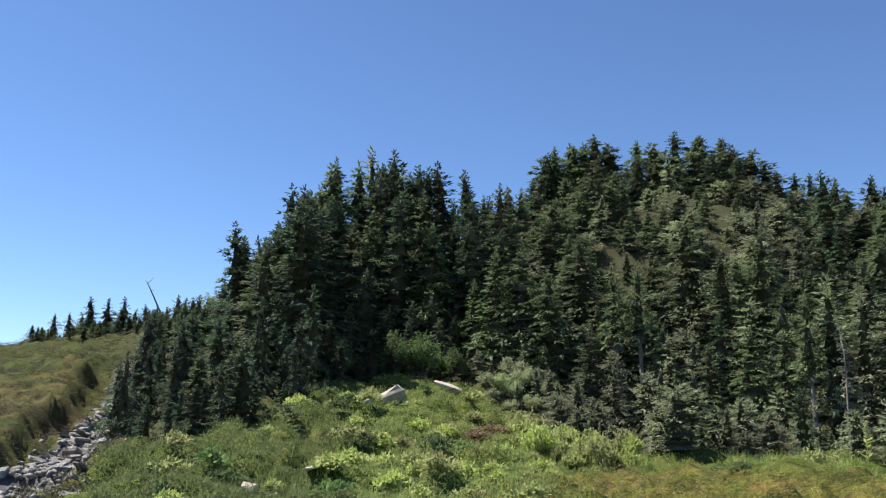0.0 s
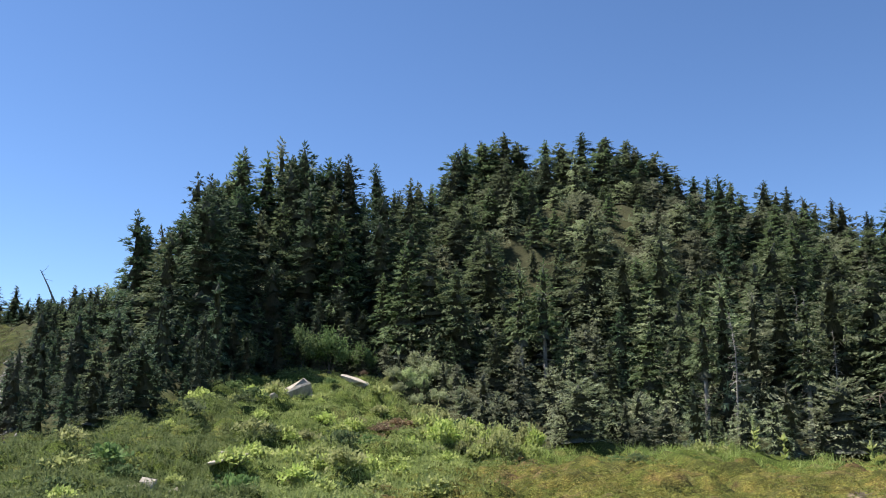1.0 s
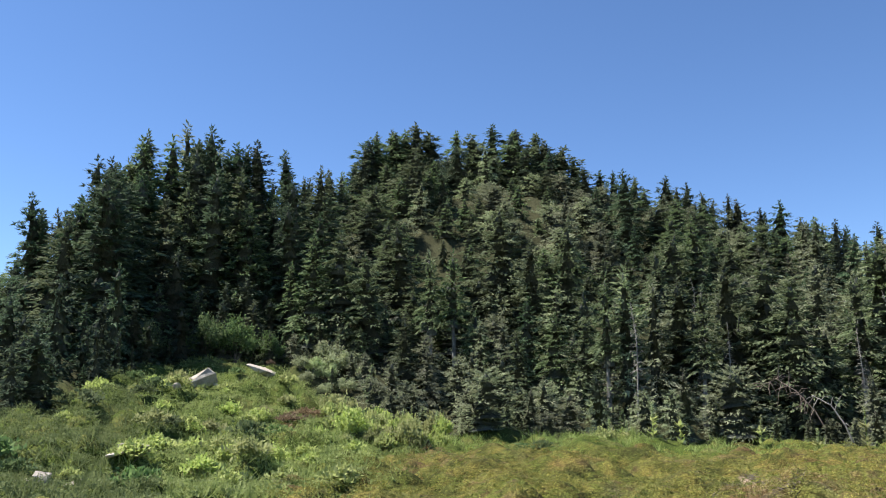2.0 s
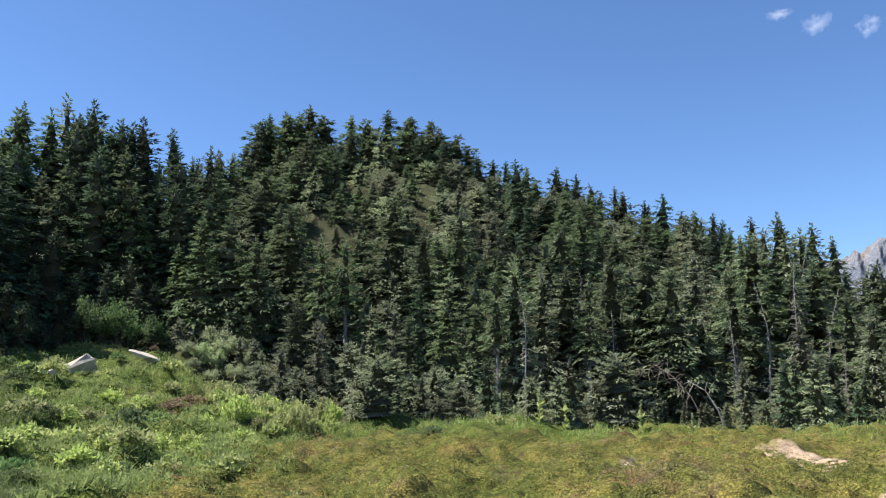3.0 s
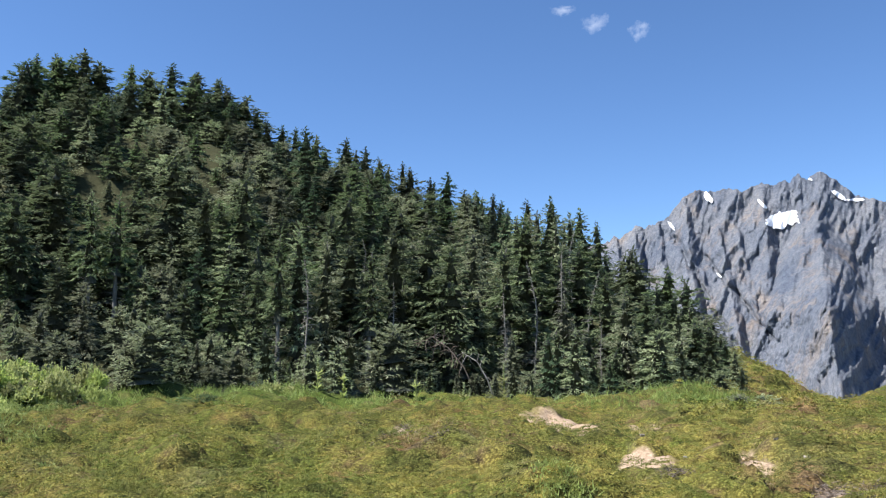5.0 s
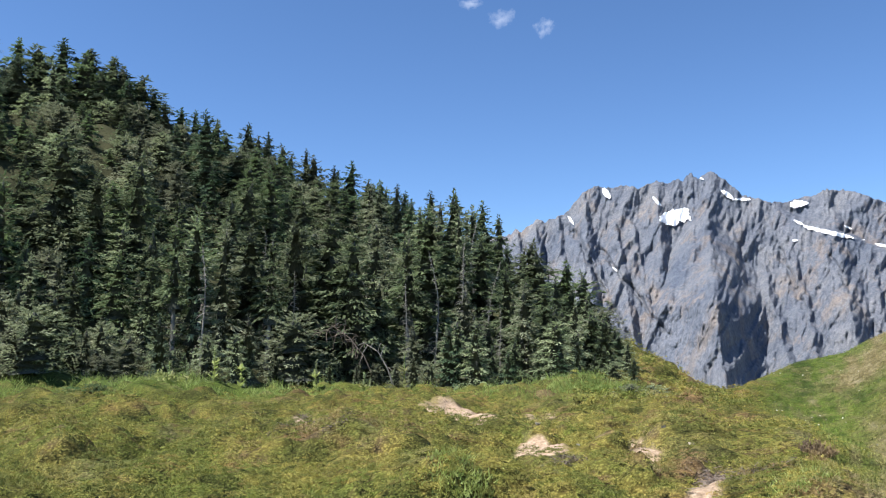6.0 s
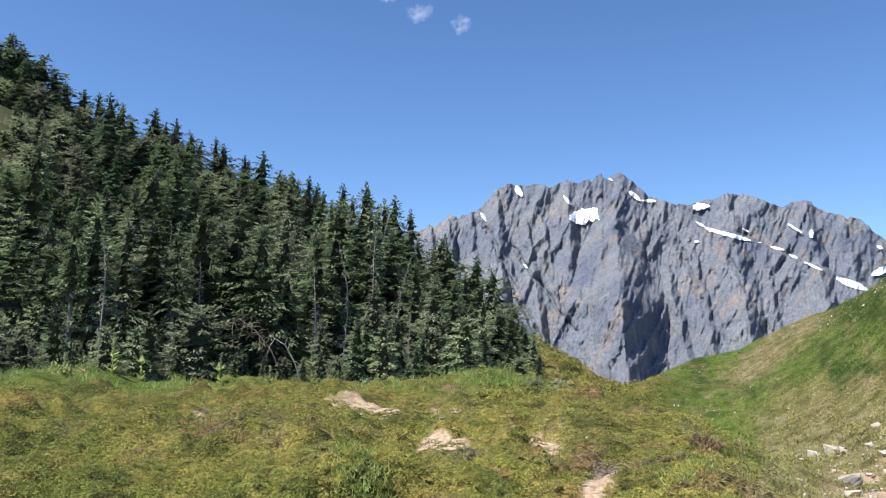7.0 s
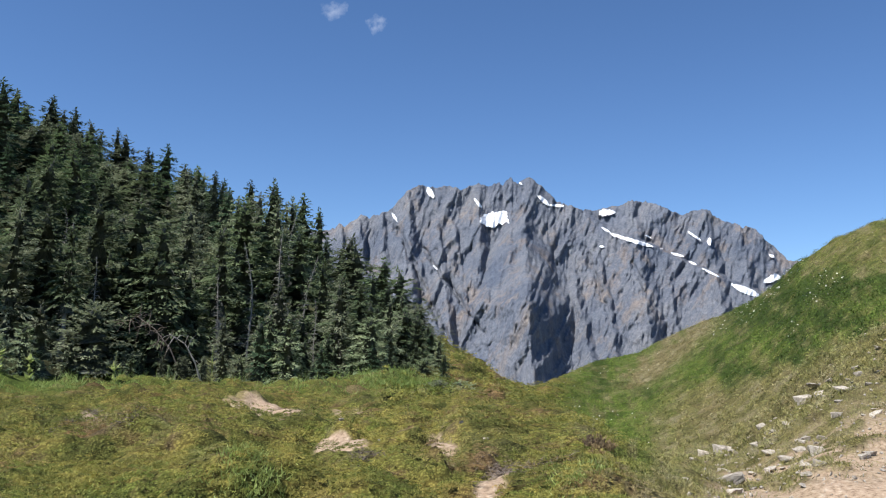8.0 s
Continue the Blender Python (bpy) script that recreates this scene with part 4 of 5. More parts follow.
def plant_forest():
    rnd = random.Random(11)
    done = []

    def free(x, y, space):
        return all((x - u) ** 2 + (y - v) ** 2 > space * space for u, v in done)

    for a, r, el, k in SPIRES:
        x, y = r * math.sin(radians(a)), r * math.cos(radians(a))
        done.append((x, y))
        put(TALL[k], x, y, 1.7 + r * math.tan(radians(el)) - float(height(x, y)), rnd.uniform(1.0, 1.3))
    for a, r, h, k in FRONT:
        x, y = r * math.sin(radians(a)), r * math.cos(radians(a))
        done.append((x, y))
        put((TALL + [LEGGY])[k], x, y, h, rnd.uniform(0.9, 1.1) * (1.0 if k in (4, 6) else 1.25))
    # small firs among the willows
    for a, r, h in ((2.4, 42.9, 1.6), (3.3, 42.5, 1.3), (4.1, 44.4, 2.0), (5.6, 43.8, 1.9), (6.3, 41.4, 1.6), (5.0, 40.8, 1.2), (6.9, 43.2, 2.2), (7.3, 41.0, 1.8), (1.6, 43.4, 1.5)):
        x, y = r * math.sin(radians(a)), r * math.cos(radians(a))
        done.append((x, y))
        put(rnd.choice([LOW[0], LOW[1], LOW[4]]), x, y, h)
    # bare grey trunks before the dark firs
    for a, r, h in ((40.8, 41.5, 6.2), (42.4, 42.5, 6.6), (44.4, 42.0, 5.2), (25.3, 38.4, 5.6), (31.4, 39.2, 5.0), (38.8, 40.6, 4.6)):
        x, y = r * math.sin(radians(a)), r * math.cos(radians(a))
        done.append((x, y))
        put(rnd.choice(SNAG), x, y, h, 0.9)
    # the small stand on the open slope's skyline
    for a, el in ((-24.9, 6.6), (-24.1, 6.7), (-23.4, 6.6), (-22.9, 7.7), (-21.9, 7.7), (-20.9, 7.8), (-20.3, 7.1), (-19.6, 7.4), (-18.9, 7.3), (-18.2, 7.3)):
        r = rnd.uniform(67, 72)
        x, y = r * math.sin(radians(a)), r * math.cos(radians(a))
        put(rnd.choice([MID[1], MID[0], LOW[3]]) if a > -23.5 else LOW[4], x, y, max(1.2, 1.6 + r * math.tan(radians(el)) - float(height(x, y)) + 0.4), 1.35)
    for k in range(70):
        a, r = rnd.uniform(-26.2, -17.5), rnd.uniform(63, 71)
        x, y = r * math.sin(radians(a)), r * math.cos(radians(a))
        put(rnd.choice([LOW[1], LOW[3], LOW[3]]), x, y, rnd.uniform(0.9, 1.7) * (1 if a > -23.5 else 0.6), 1.9)
    for k in range(60):
        a, r = rnd.uniform(-19.6, -14.8), rnd.uniform(50, 66)
        x, y = r * math.sin(radians(a)), r * math.cos(radians(a))
        if gully_side(a, r) > 0.9 or r > 60:
            put(rnd.choice([LOW[1], LOW[3], MID[1]]), x, y, min(rnd.uniform(1.2, 3.0), max(1.0, float(canopy_top(a, r)) - float(height(x, y)))), 1.5)
    # the trees that make the forest's skyline
    a = -17.5
    while a < 53.5:
        r = float(at_bearing(CREST_R, a)) - rnd.uniform(0, 4)
        x, y = r * math.sin(radians(a)), r * math.cos(radians(a))
        h = float(canopy_top(a, r)) - float(height(x, y)) + rnd.choice([-0.4, -0.1, 0.1, 0.3, 0.8] if 6 < a < 24 else [-0.7, -0.2, 0.2, 0.5, 1.1]) + 0.25 * (14 < a < 23) + 0.35 * (7 < a < 14)
        if h > 1.0:
            done.append((x, y))
            put(rnd.choice(TALL[:4] if h > 6 else MID[:3] if h > 2.6 else LOW[1:4]), x, y, h, rnd.uniform(0.95, 1.25) if a < 6 else rnd.uniform(1.4, 2.1) if a < 24 else rnd.uniform(1.0, 1.5))
        a += rnd.choice([0.4, 0.6, 0.9, 1.3, 1.9]) * (1.0 if a < 44 else 0.8)
    count = [0, 0, 0]
    for attempt in range(16000):
        a = rnd.uniform(-21.2, 54.2)
        f, c = float(at_bearing(FOOT_R, a)), float(at_bearing(CREST_R, a))
        q = rnd.random() ** 0.9
        r = f + 0.6 + q * (c + 1 - f)
        x, y = r * math.sin(radians(a)), r * math.cos(radians(a))
        if a < -15 and gully_side(a, r) < 0.9:
            continue
        if not free(x, y, (0.74 + 1.2 * min(1, q * 2.2)) * (0.85 if a > 46 else 1)):
            continue
        if a < 5.5 and q > 0.45 and rnd.random() < 0.5 or 1.0 < a < 7.5 and r < 45.5 or -1 < a <= 1.0 and r < 45 and q > 0.1:
            continue
        if 8 < a < 46 and 0.12 < q < (0.4 if a < 22 else 0.7) and float(vnoise(x * 0.3, y * 0.3, 47.0)) < 0.3 and rnd.random() < 0.8:
            continue
        room = float(canopy_top(a, r)) - float(height(x, y))
        big = rnd.random()
        low_edge = 4 < a < 27
        if q < (0.2 if low_edge else 0.12):
            want = 0.8 + 2.4 * big * big
        elif q < (0.4 if low_edge else 0.26):
            want = 2.2 + 2.4 * big
        elif -14 < a < 5.5:
            want = 5.0 + 4.5 * big
        elif a < 34 and q > 0.35:
            want = 1.9 + 2.6 * big + 2.0 * (big > 0.93)
        elif a < 36:
            want = 2.5 + 3.2 * big * big
        else:
            want = 3.2 + 4.2 * big * big
        if a < -14:
            want = min(want, 2.0 + 2.4 * big)
        if a > 46:
            want = min(want, 1.8 + 2.6 * big)
        if 33.0 < a < 38.4 and r < 39.5:
            want = 0.9 + 0.35 * big
        h = min(want, room - 0.3 * rnd.random())
        dome = 5.5 < a < 36 and q > 0.28
        if dome:
            h = min(h, 1.7 + 2.0 * big + 1.5 * (big > 0.9)) * (0.65 + 0.75 * float(vnoise(x * 0.22, y * 0.22, 91.0)))
        if h < 0.9:
            continue
        group = 0 if h > 5.8 else 1 if h > 2.9 else 2
        if count[group] >= (280, 330, 540)[group]:
            continue
        count[group] += 1
        done.append((x, y))
        if group == 1 and rnd.random() < (0.16 if 36 < a < 47 else 0.03):
            put(rnd.choice(SNAG), x, y, h)
            continue
        kinds = (TALL, MID, LOW)[group]
        k = rnd.choice(kinds)
        if group == 2 and q > 0.3:
            k = rnd.choice([LOW[1], LOW[1], LOW[0], LOW[2]])
        elif group == 2:
            k = rnd.choice([LOW[0], LOW[0], LOW[2], LOW[2], LOW[1], LOW[4], LOW[4]] if 4 < a < 22 else [LOW[1], LOW[1], LOW[3], LOW[0]] if a > 42 else [LOW[0], LOW[0], LOW[1], LOW[2], LOW[3], LOW[4], LOW[4]])
        if 35 < a < 43.5 and rnd.random() < 0.5:
            k = (TALL[4], rnd.choice([MID[3], MID[3], MID[5]]), LOW[4])[group]
        if a < 4.5:
            k = rnd.choice(([TALL[1], TALL[3], TALL[3], TALL[1], TALL[0]], [MID[1]], [LOW[3], LOW[3], LOW[1]])[group])
        if a < -7 and group < 3 and h < 4.5 and rnd.random() < 0.75:
            put(rnd.choice([LOW[3], LOW[3], MID[1]]), x, y, h, rnd.uniform(0.8, 1.0))
            continue
        if dome and group > 0 and rnd.random() < 0.8:
            k = rnd.choice((None, [MID[0], MID[2], MID[4], MID[5], MID[1]], [LOW[0], LOW[1], LOW[2], LOW[1]])[group])
        put(k, x, y, h, rnd.uniform(1.15, 1.7) if dome else rnd.uniform(0.88, 1.15) * (1.25 if group == 2 and q > 0.3 or a < 4.5 else 1.05))
    # low bushy firs where the dome would be bare
    for k in range(900):
        a, q = rnd.uniform(6.5, 30), rnd.uniform(0.45, 0.98)
        f, c = float(at_bearing(FOOT_R, a)), float(at_bearing(CREST_R, a))
        r = f + q * (c - f)
        x, y = r * math.sin(radians(a)), r * math.cos(radians(a))
        if free(x, y, 1.75):
            done.append((x, y))
            put(rnd.choice([LOW[1], LOW[1], LOW[2]]), x, y, rnd.uniform(1.2, 2.2), rnd.uniform(1.4, 1.9))


plant_forest()


# ---- rocks ----
def rock_mesh(rng, name, flat, mat):
    """An angular broken block: the hull of a few points, with worn edges."""
    bm = bmesh.new()
    for k in range(15):
        p = Vector(rng.uniform(-1, 1, 3))
        p = p / max(abs(p.x), abs(p.y), abs(p.z)) * rng.uniform(0.72, 0.95)
        bm.verts.new((p.x * 0.8, p.y * 0.75, p.z * flat))
    hull = bmesh.ops.convex_hull(bm, input=bm.verts)
    loose = [e for e in hull["geom_interior"] + hull["geom_unused"] if isinstance(e, bmesh.types.BMVert)]
    bmesh.ops.delete(bm, geom=list(set(loose)), context="VERTS")
    bmesh.ops.subdivide_edges(bm, edges=bm.edges[:], cuts=1, use_grid_fill=True)
    for v in bm.verts:
        v.co += 0.09 * Vector(noise.noise_vector(v.co * 2.3 + Vector((7.1 * flat, 0, 0)))) * Vector((1, 1, flat)).length * 0.6
    bmesh.ops.triangulate(bm, faces=bm.faces[:])
    me = bpy.data.meshes.new(name)
    bm.to_mesh(me)
    bm.free()
    me.materials.append(mat)
    return me


rng = np.random.default_rng(21)
GULLY_BLOCKS = [rock_mesh(rng, "rock", f, GULLY_ROCK) for f in (0.45, 0.6, 0.35, 0.75, 0.5)]
BLOCKS = [rock_mesh(rng, "rock", f, ROCK) for f in (0.45, 0.6, 0.35, 0.75, 0.5)]
PALE_BLOCKS = [rock_mesh(rng, "rock", f, PALE_ROCK) for f in (0.4, 0.55, 0.3, 0.65)]


def lay_rock(me, a, r, size, label, group="", sink=0.35, tilt=0.3, name="rock", shape=(1, 1, 1), turn=None):
    x, y = r * math.sin(radians(a)), r * math.cos(radians(a))
    ob = new(name, me)
    ob.matrix_basis = Matrix.LocRotScale((x, y, float(height(x, y)) + size * (0.35 - sink)), Euler(turn if turn else (random.uniform(-tilt, tilt), random.uniform(-tilt, tilt), random.uniform(0, 6.28))), (size * shape[0], size * shape[1], size * shape[2]))
    return tagged(ob, label, "rock", group)


def lay_rocks():
    rnd = random.Random(4)
    for a, r, s, sh in ((-3.5, 36.6, 0.8, (1.0, 0.7, 1.1)), (-3.1, 37.2, 0.55, (1.3, 0.7, 1.2)), (0.3, 39.3, 0.65, (1.5, 0.8, 1.2)), (-6.1, 25.6, 0.24, (1.3, 0.8, 1.0)), (-5.4, 35.1, 0.3, (1, 1, 1)), (-5.0, 33.0, 0.22, (1, 1, 1)), (-7.5, 21.4, 0.36, (1.4, 1, 0.6)), (-8.5, 21.2, 0.32, (1.6, 1, 0.5)), (-13.4, 19.8, 0.32, (1.2, 1, 0.8)), (-12.6, 19.6, 0.26, (1, 1, 1)), (-11.2, 19.8, 0.4, (1.5, 1, 0.6)), (-10.3, 20.0, 0.3, (1.2, 1, 1)), (-2.4, 36.4, 0.25, (1, 1, 1))):
        lay_rock(PALE_BLOCKS[3] if s > 0.7 else rnd.choice(PALE_BLOCKS), a, r, s, "pale angular boulder half sunk in the green slope", "boulders on the green slope", 0.08, 0.35, "boulder", sh, (0.6, -0.5, 0.3) if s > 0.7 else None)
    for k in range(295):
        r = 18.5 + 28 * rnd.random() ** 1.2
        d = rnd.gauss(0, 0.62) * float(np.interp(r, [22, 42], [1.0, 0.4]))
        a = float(np.interp(r, GULLY_R, GULLY_A)) + math.degrees(d / r)
        s = rnd.choice([0.15, 0.2, 0.24, 0.3, 0.38, 0.5])
        lay_rock(rnd.choice(GULLY_BLOCKS), a, r, s, "grey flat slab in the stony gully", "slabs in the stony gully", 0.2, 0.4, "gully_stone", (1.2, 0.85, 0.5))
    for a, r, s in ((73.3, 13.2, 0.27), (78.0, 15.4, 0.2), (75.3, 18.8, 0.2), (72.3, 24.0, 0.3), (76.4, 15.9, 0.22), (73.8, 18.1, 0.26), (78.4, 17.7, 0.2), (77.2, 23.0, 0.28), (71.2, 24.5, 0.24), (73.1, 22.0, 0.25), (77.9, 23.5, 0.3), (79.5, 21.0, 0.26), (80.2, 22.5, 0.2)):
        lay_rock(rnd.choice(PALE_BLOCKS), a, r, s, "pale flat stone beside the dirt trail", "stones beside the trail", 0.3, 0.25)
    for k in range(95):
        r = rnd.uniform(11, 25)
        a = rnd.uniform(70.5, 85)
        lay_rock(rnd.choice(PALE_BLOCKS), a, r, rnd.choice([0.04, 0.06, 0.08, 0.12, 0.15]), "pale loose stone beside the dirt trail", "stones beside the trail", 0.2, 0.3)
    for a, r, s in ((40.6, 18.6, 0.16), (41.3, 18.9, 0.12), (50.4, 14.2, 0.07), (47.7, 15.2, 0.06), (57.6, 12.5, 0.06), (55.9, 13.0, 0.05), (42.5, 18.5, 0.08), (36.0, 22.0, 0.07)):
        lay_rock(rnd.choice(PALE_BLOCKS + BLOCKS[:2]), a, r, s, "small stone at the edge of a bare sandy patch", "stones on the knoll", 0.15, 0.2)


lay_rocks()


# ---- broad-leaved shrubs and tall herbs ----
def shrub_kind(rng, name, h, w, leaves, leaf, mat, label, category, group=""):
    """Stems that fan out from the ground, with clusters of leaves about their tips."""
    root = new(name)
    stems, P = [], []
    for k in range(16):
        a, q = rng.uniform(0, 6.28), math.sqrt(rng.random())
        tip = np.array([math.cos(a) * q * w * 0.45, math.sin(a) * q * w * 0.45, h * (1 - 0.45 * q * q) * rng.uniform(0.75, 1.0)])
        mid = tip * np.array([0.45, 0.45, 0.55])
        stems.append(limb_arrays([np.array([0, 0, -0.05]) + tip * 0.04, mid, tip], [0.012 * h + 0.006, 0.009, 0.004], 5))
        n = leaves // 16
        t = rng.uniform(0.35, 1.05, n)[:, None]
        P.append(mid * (1 - t) + tip * t + rng.normal(0, 1, (n, 3)) * np.array([0.075 * w, 0.075 * w, 0.06 * h]))
    for k in range(5 if h > 1.2 else 1):
        part_mesh("stem", mesh_of("stem", *stems[k], BARK, True), root)
    P = np.concatenate(P)
    P[:, 2] = np.maximum(P[:, 2], 0.04)
    D = unit(rng.normal(0, 1, P.shape) + P / h * 0.8 + np.array([0, 0, 0.25]))
    S = np.cross(D, (0, 0, 1.0)) + rng.normal(0, 0.45, P.shape)
    S = unit(S - D * (S * D).sum(-1, keepdims=True))
    part_mesh("leaves", mesh_of("leaves", *kites(P, D, S, leaf * rng.uniform(0.6, 1.3, len(P)), leaf * rng.uniform(0.4, 0.7, len(P))), mat), root)
    return tagged(root, label, category, group)


def stalk_kind(rng):
    """A corn lily: an upright stem with pleated leaves and a seed spike."""
    root = new("corn_lily")
    part_mesh("stem", mesh_of("stem", *limb_arrays([(0, 0, -0.05), (0.01, 0, 0.6), (0.0, 0.01, 1.25)], [0.02, 0.016, 0.008], 6), HERB, True), root)
    n = 26
    t = rng.uniform(0.06, 0.62, n)
    a = rng.uniform(0, 6.28, n)
    P = np.stack([t * 0, t * 0, t * 1.2], -1)
    D = unit(np.stack([np.cos(a), np.sin(a), rng.uniform(0.2, 1.0, n)], -1))
    S = np.stack([-np.sin(a), np.cos(a), a * 0], -1)
    part_mesh("leaves", mesh_of("leaves", *kites(P, D, S, rng.uniform(0.22, 0.38, n), rng.uniform(0.09, 0.15, n)), HERB), root)
    n = 90
    t, a = rng.uniform(0.62, 1.04, n), rng.uniform(0, 6.28, n)
    P = np.stack([t * 0, t * 0, t * 1.25], -1)
    D = unit(np.stack([np.cos(a), np.sin(a), rng.uniform(0.0, 0.9, n)], -1))
    S = unit(rng.normal(0, 1, (n, 3)))
    part_mesh("seed_spike", mesh_of("seed_spike", *kites(P, D, S, rng.uniform(0.05, 0.1, n), rng.uniform(0.03, 0.05, n)), WILLOW), root)
    return tagged(root, "tall corn lily with a pale seed spike before the firs", "plant", "corn lilies at the forest edge")


rng = np.random.default_rng(33)
ALDER = shrub_kind(rng, "shrub", 2.8, 3.0, 2800, 0.17, LEAF, "rounded green leafy shrub below the firs", "shrub")
WILLOWS = shrub_kind(rng, "shrub", 1.6, 1.9, 1900, 0.13, WILLOW, "silvery-leaved willow shrub at the forest edge", "shrub")
HERBS = shrub_kind(rng, "leafy_herb", 1.0, 1.5, 640, 0.17, HERB, "yellow-green large-leaved herb clump", "plant", "leafy herbs on the slope")
LOWHERB = shrub_kind(rng, "leafy_herb", 0.5, 1.0, 320, 0.14, HERB, "low yellow-green leafy herb on the slope", "plant", "leafy herbs on the slope")
DARKHERB = shrub_kind(rng, "leafy_herb", 0.55, 1.2, 352, 0.14, LEAF, "low dark green leafy clump on the slope", "plant", "leafy herbs on the slope")
RUSTY = shrub_kind(rng, "dwarf_shrub", 0.4, 1.2, 900, 0.09, RUST, "reddish-brown dwarf shrub in the meadow", "shrub")
LILY = stalk_kind(rng)


def place(kind, a, r, s=1.0, sx=1.0, sink=0.03):
    x, y = r * math.sin(radians(a)), r * math.cos(radians(a))
    ob = copy_thing(kind, Matrix.Identity(4))
    ob.matrix_basis = Matrix.LocRotScale((x, y, float(height(x, y)) - sink), Euler((0, 0, random.uniform(0, 6.28))), (s * sx, s * sx, s))
    return ob


def plant_shrubs():
    rnd = random.Random(8)
    for a, r, s, sx in ((-3.2, 41.8, 0.8, 0.9), (-1.4, 42.0, 0.85, 0.85), (-7.0, 40.8, 0.7, 0.75), (0.8, 43.0, 0.6, 0.8)):
        place(ALDER, a, r, s, sx)
    for a, r, s in ((2.9, 41.6, 0.5), (3.8, 41.9, 0.6), (4.6, 41.8, 0.7), (5.3, 42.4, 0.8), (6.2, 42.8, 0.85), (4.8, 43.4, 0.9), (6.8, 44.4, 0.8), (3.3, 40.6, 0.4), (4.5, 40.2, 0.45), (7.2, 41.8, 0.6), (6.0, 40.6, 0.55)):
        place(WILLOWS, a, r, s)
    for k in range(74):
        place(rnd.choice([HERBS, HERBS, LOWHERB]), max(4.9, rnd.gauss(8.2, 2.3)), rnd.uniform(28.5, 34.5), rnd.choice([0.5, 0.65, 0.8, 0.95, 1.1]), rnd.uniform(0.55, 0.9))
    for a, r, s in ((1.3, 23.3, 0.6), (5.4, 23.6, 0.5), (-1.6, 23.2, 0.6), (-0.2, 25.5, 0.6), (0.2, 31.0, 0.6), (-1.6, 31.5, 0.6), (22.9, 32.6, 0.8)):
        place(HERBS, a, r, s)
    for k in range(120):
        a = rnd.uniform(-19, 8)
        r = rnd.uniform(18, 41 - 0.12 * a * a / 4)
        if -4.8 < a < -2.0 and r > 28 or -0.8 < a < 1.4 and r > 33 or 0.8 < a < 4.4 and 28 < r < 34:
            continue
        if a < -8 and rnd.random() < 0.65:
            continue
        if r < float(at_bearing(FOOT_R, a)) - 0.5:
            place(rnd.choice([LOWHERB, LOWHERB, LOWHERB, DARKHERB] if a > -9 else [LOWHERB, DARKHERB]), a, r, rnd.uniform(0.55, 1.15))
    for a, r, s, sx in ((2.6, 31.8, 0.9, 1.5), (1.8, 30.6, 0.8, 1.4), (3.4, 32.6, 0.9, 1.4), (2.2, 31.0, 0.7, 1.5), (-3.1, 36.8, 0.8, 0.5), (0.9, 40.2, 0.7, 0.5), (65.3, 11.9, 0.7, 0.45), (64.7, 12.0, 0.6, 0.45), (65.0, 11.4, 0.55, 0.4)):
        place(RUSTY, a, r, s, sx)
    for a, r, s in ((23.4, 32.6, 1.0), (24.5, 32.6, 0.85), (26.2, 32.0, 1.0), (27.9, 32.4, 1.05), (32.8, 33.8, 1.1), (38.7, 33.6, 1.15), (9.7, 33.4, 1.0), (10.3, 33.6, 1.05), (12.0, 33.6, 0.9), (36.0, 34.0, 0.9)):
        place(LILY, a, r, s)
    for a, r, s, sx in ((16.4, 28.0, 0.6, 1.5), (17.6, 28.2, 0.7, 1.6), (18.9, 28.3, 0.6, 1.5), (15.2, 28.6, 0.5, 1.5)):
        place(DARKHERB, a, r, s, sx)
    # prostrate firs on the shoulder beyond the stand
    for a, r, h, fat in ((55.9, 25.5, 0.55, 2.2), (55.2, 26.5, 0.5, 2.0), (54.0, 28.0, 0.6, 2.2), (56.6, 25.0, 0.4, 2.0), (52.8, 31.5, 0.9, 1.4), (11.4, 28.5, 0.4, 2.4)):
        put(LOW[2] if a > 50 else LOW[1], r * math.sin(radians(a)), r * math.cos(radians(a)), h, fat)


plant_shrubs()


# ---- dead wood ----
def deadwood(name, points, radii, twigs, label, seed, wood=DEAD):
    g = np.random.default_rng(seed)
    root = new(name)
    base = Vector(points[0])
    root.location = base
    pts = np.array(points) - np.array(points[0])
    part_mesh("trunk", mesh_of("trunk", *limb_arrays(pts, radii, 8), wood, True), root)
    out = []
    for k in range(twigs):
        t = g.uniform(0.25, 1.0)
        i = min(int(t * (len(pts) - 1)), len(pts) - 2)
        f = t * (len(pts) - 1) - i
        p = pts[i] * (1 - f) + pts[i + 1] * f
        d = unit(g.normal(0, 1, 3) + np.array([0, 0, 0.2])) * g.uniform(0.3, 0.9)
        out.append(limb_arrays([p, p + d * 0.55 + g.normal(0, 0.05, 3), p + d + np.array([0, 0, -0.1])], [0.02, 0.013, 0.004], 5))
    for v, f in out:
        part_mesh("branch", mesh_of("branch", v, f, wood, True), root)
    return tagged(root, label, "dead wood", "dead wood among the firs")


def polar(a, r, up=0.0):
    x, y = r * math.sin(radians(a)), r * math.cos(radians(a))
    return (x, y, float(height(x, y)) + up)


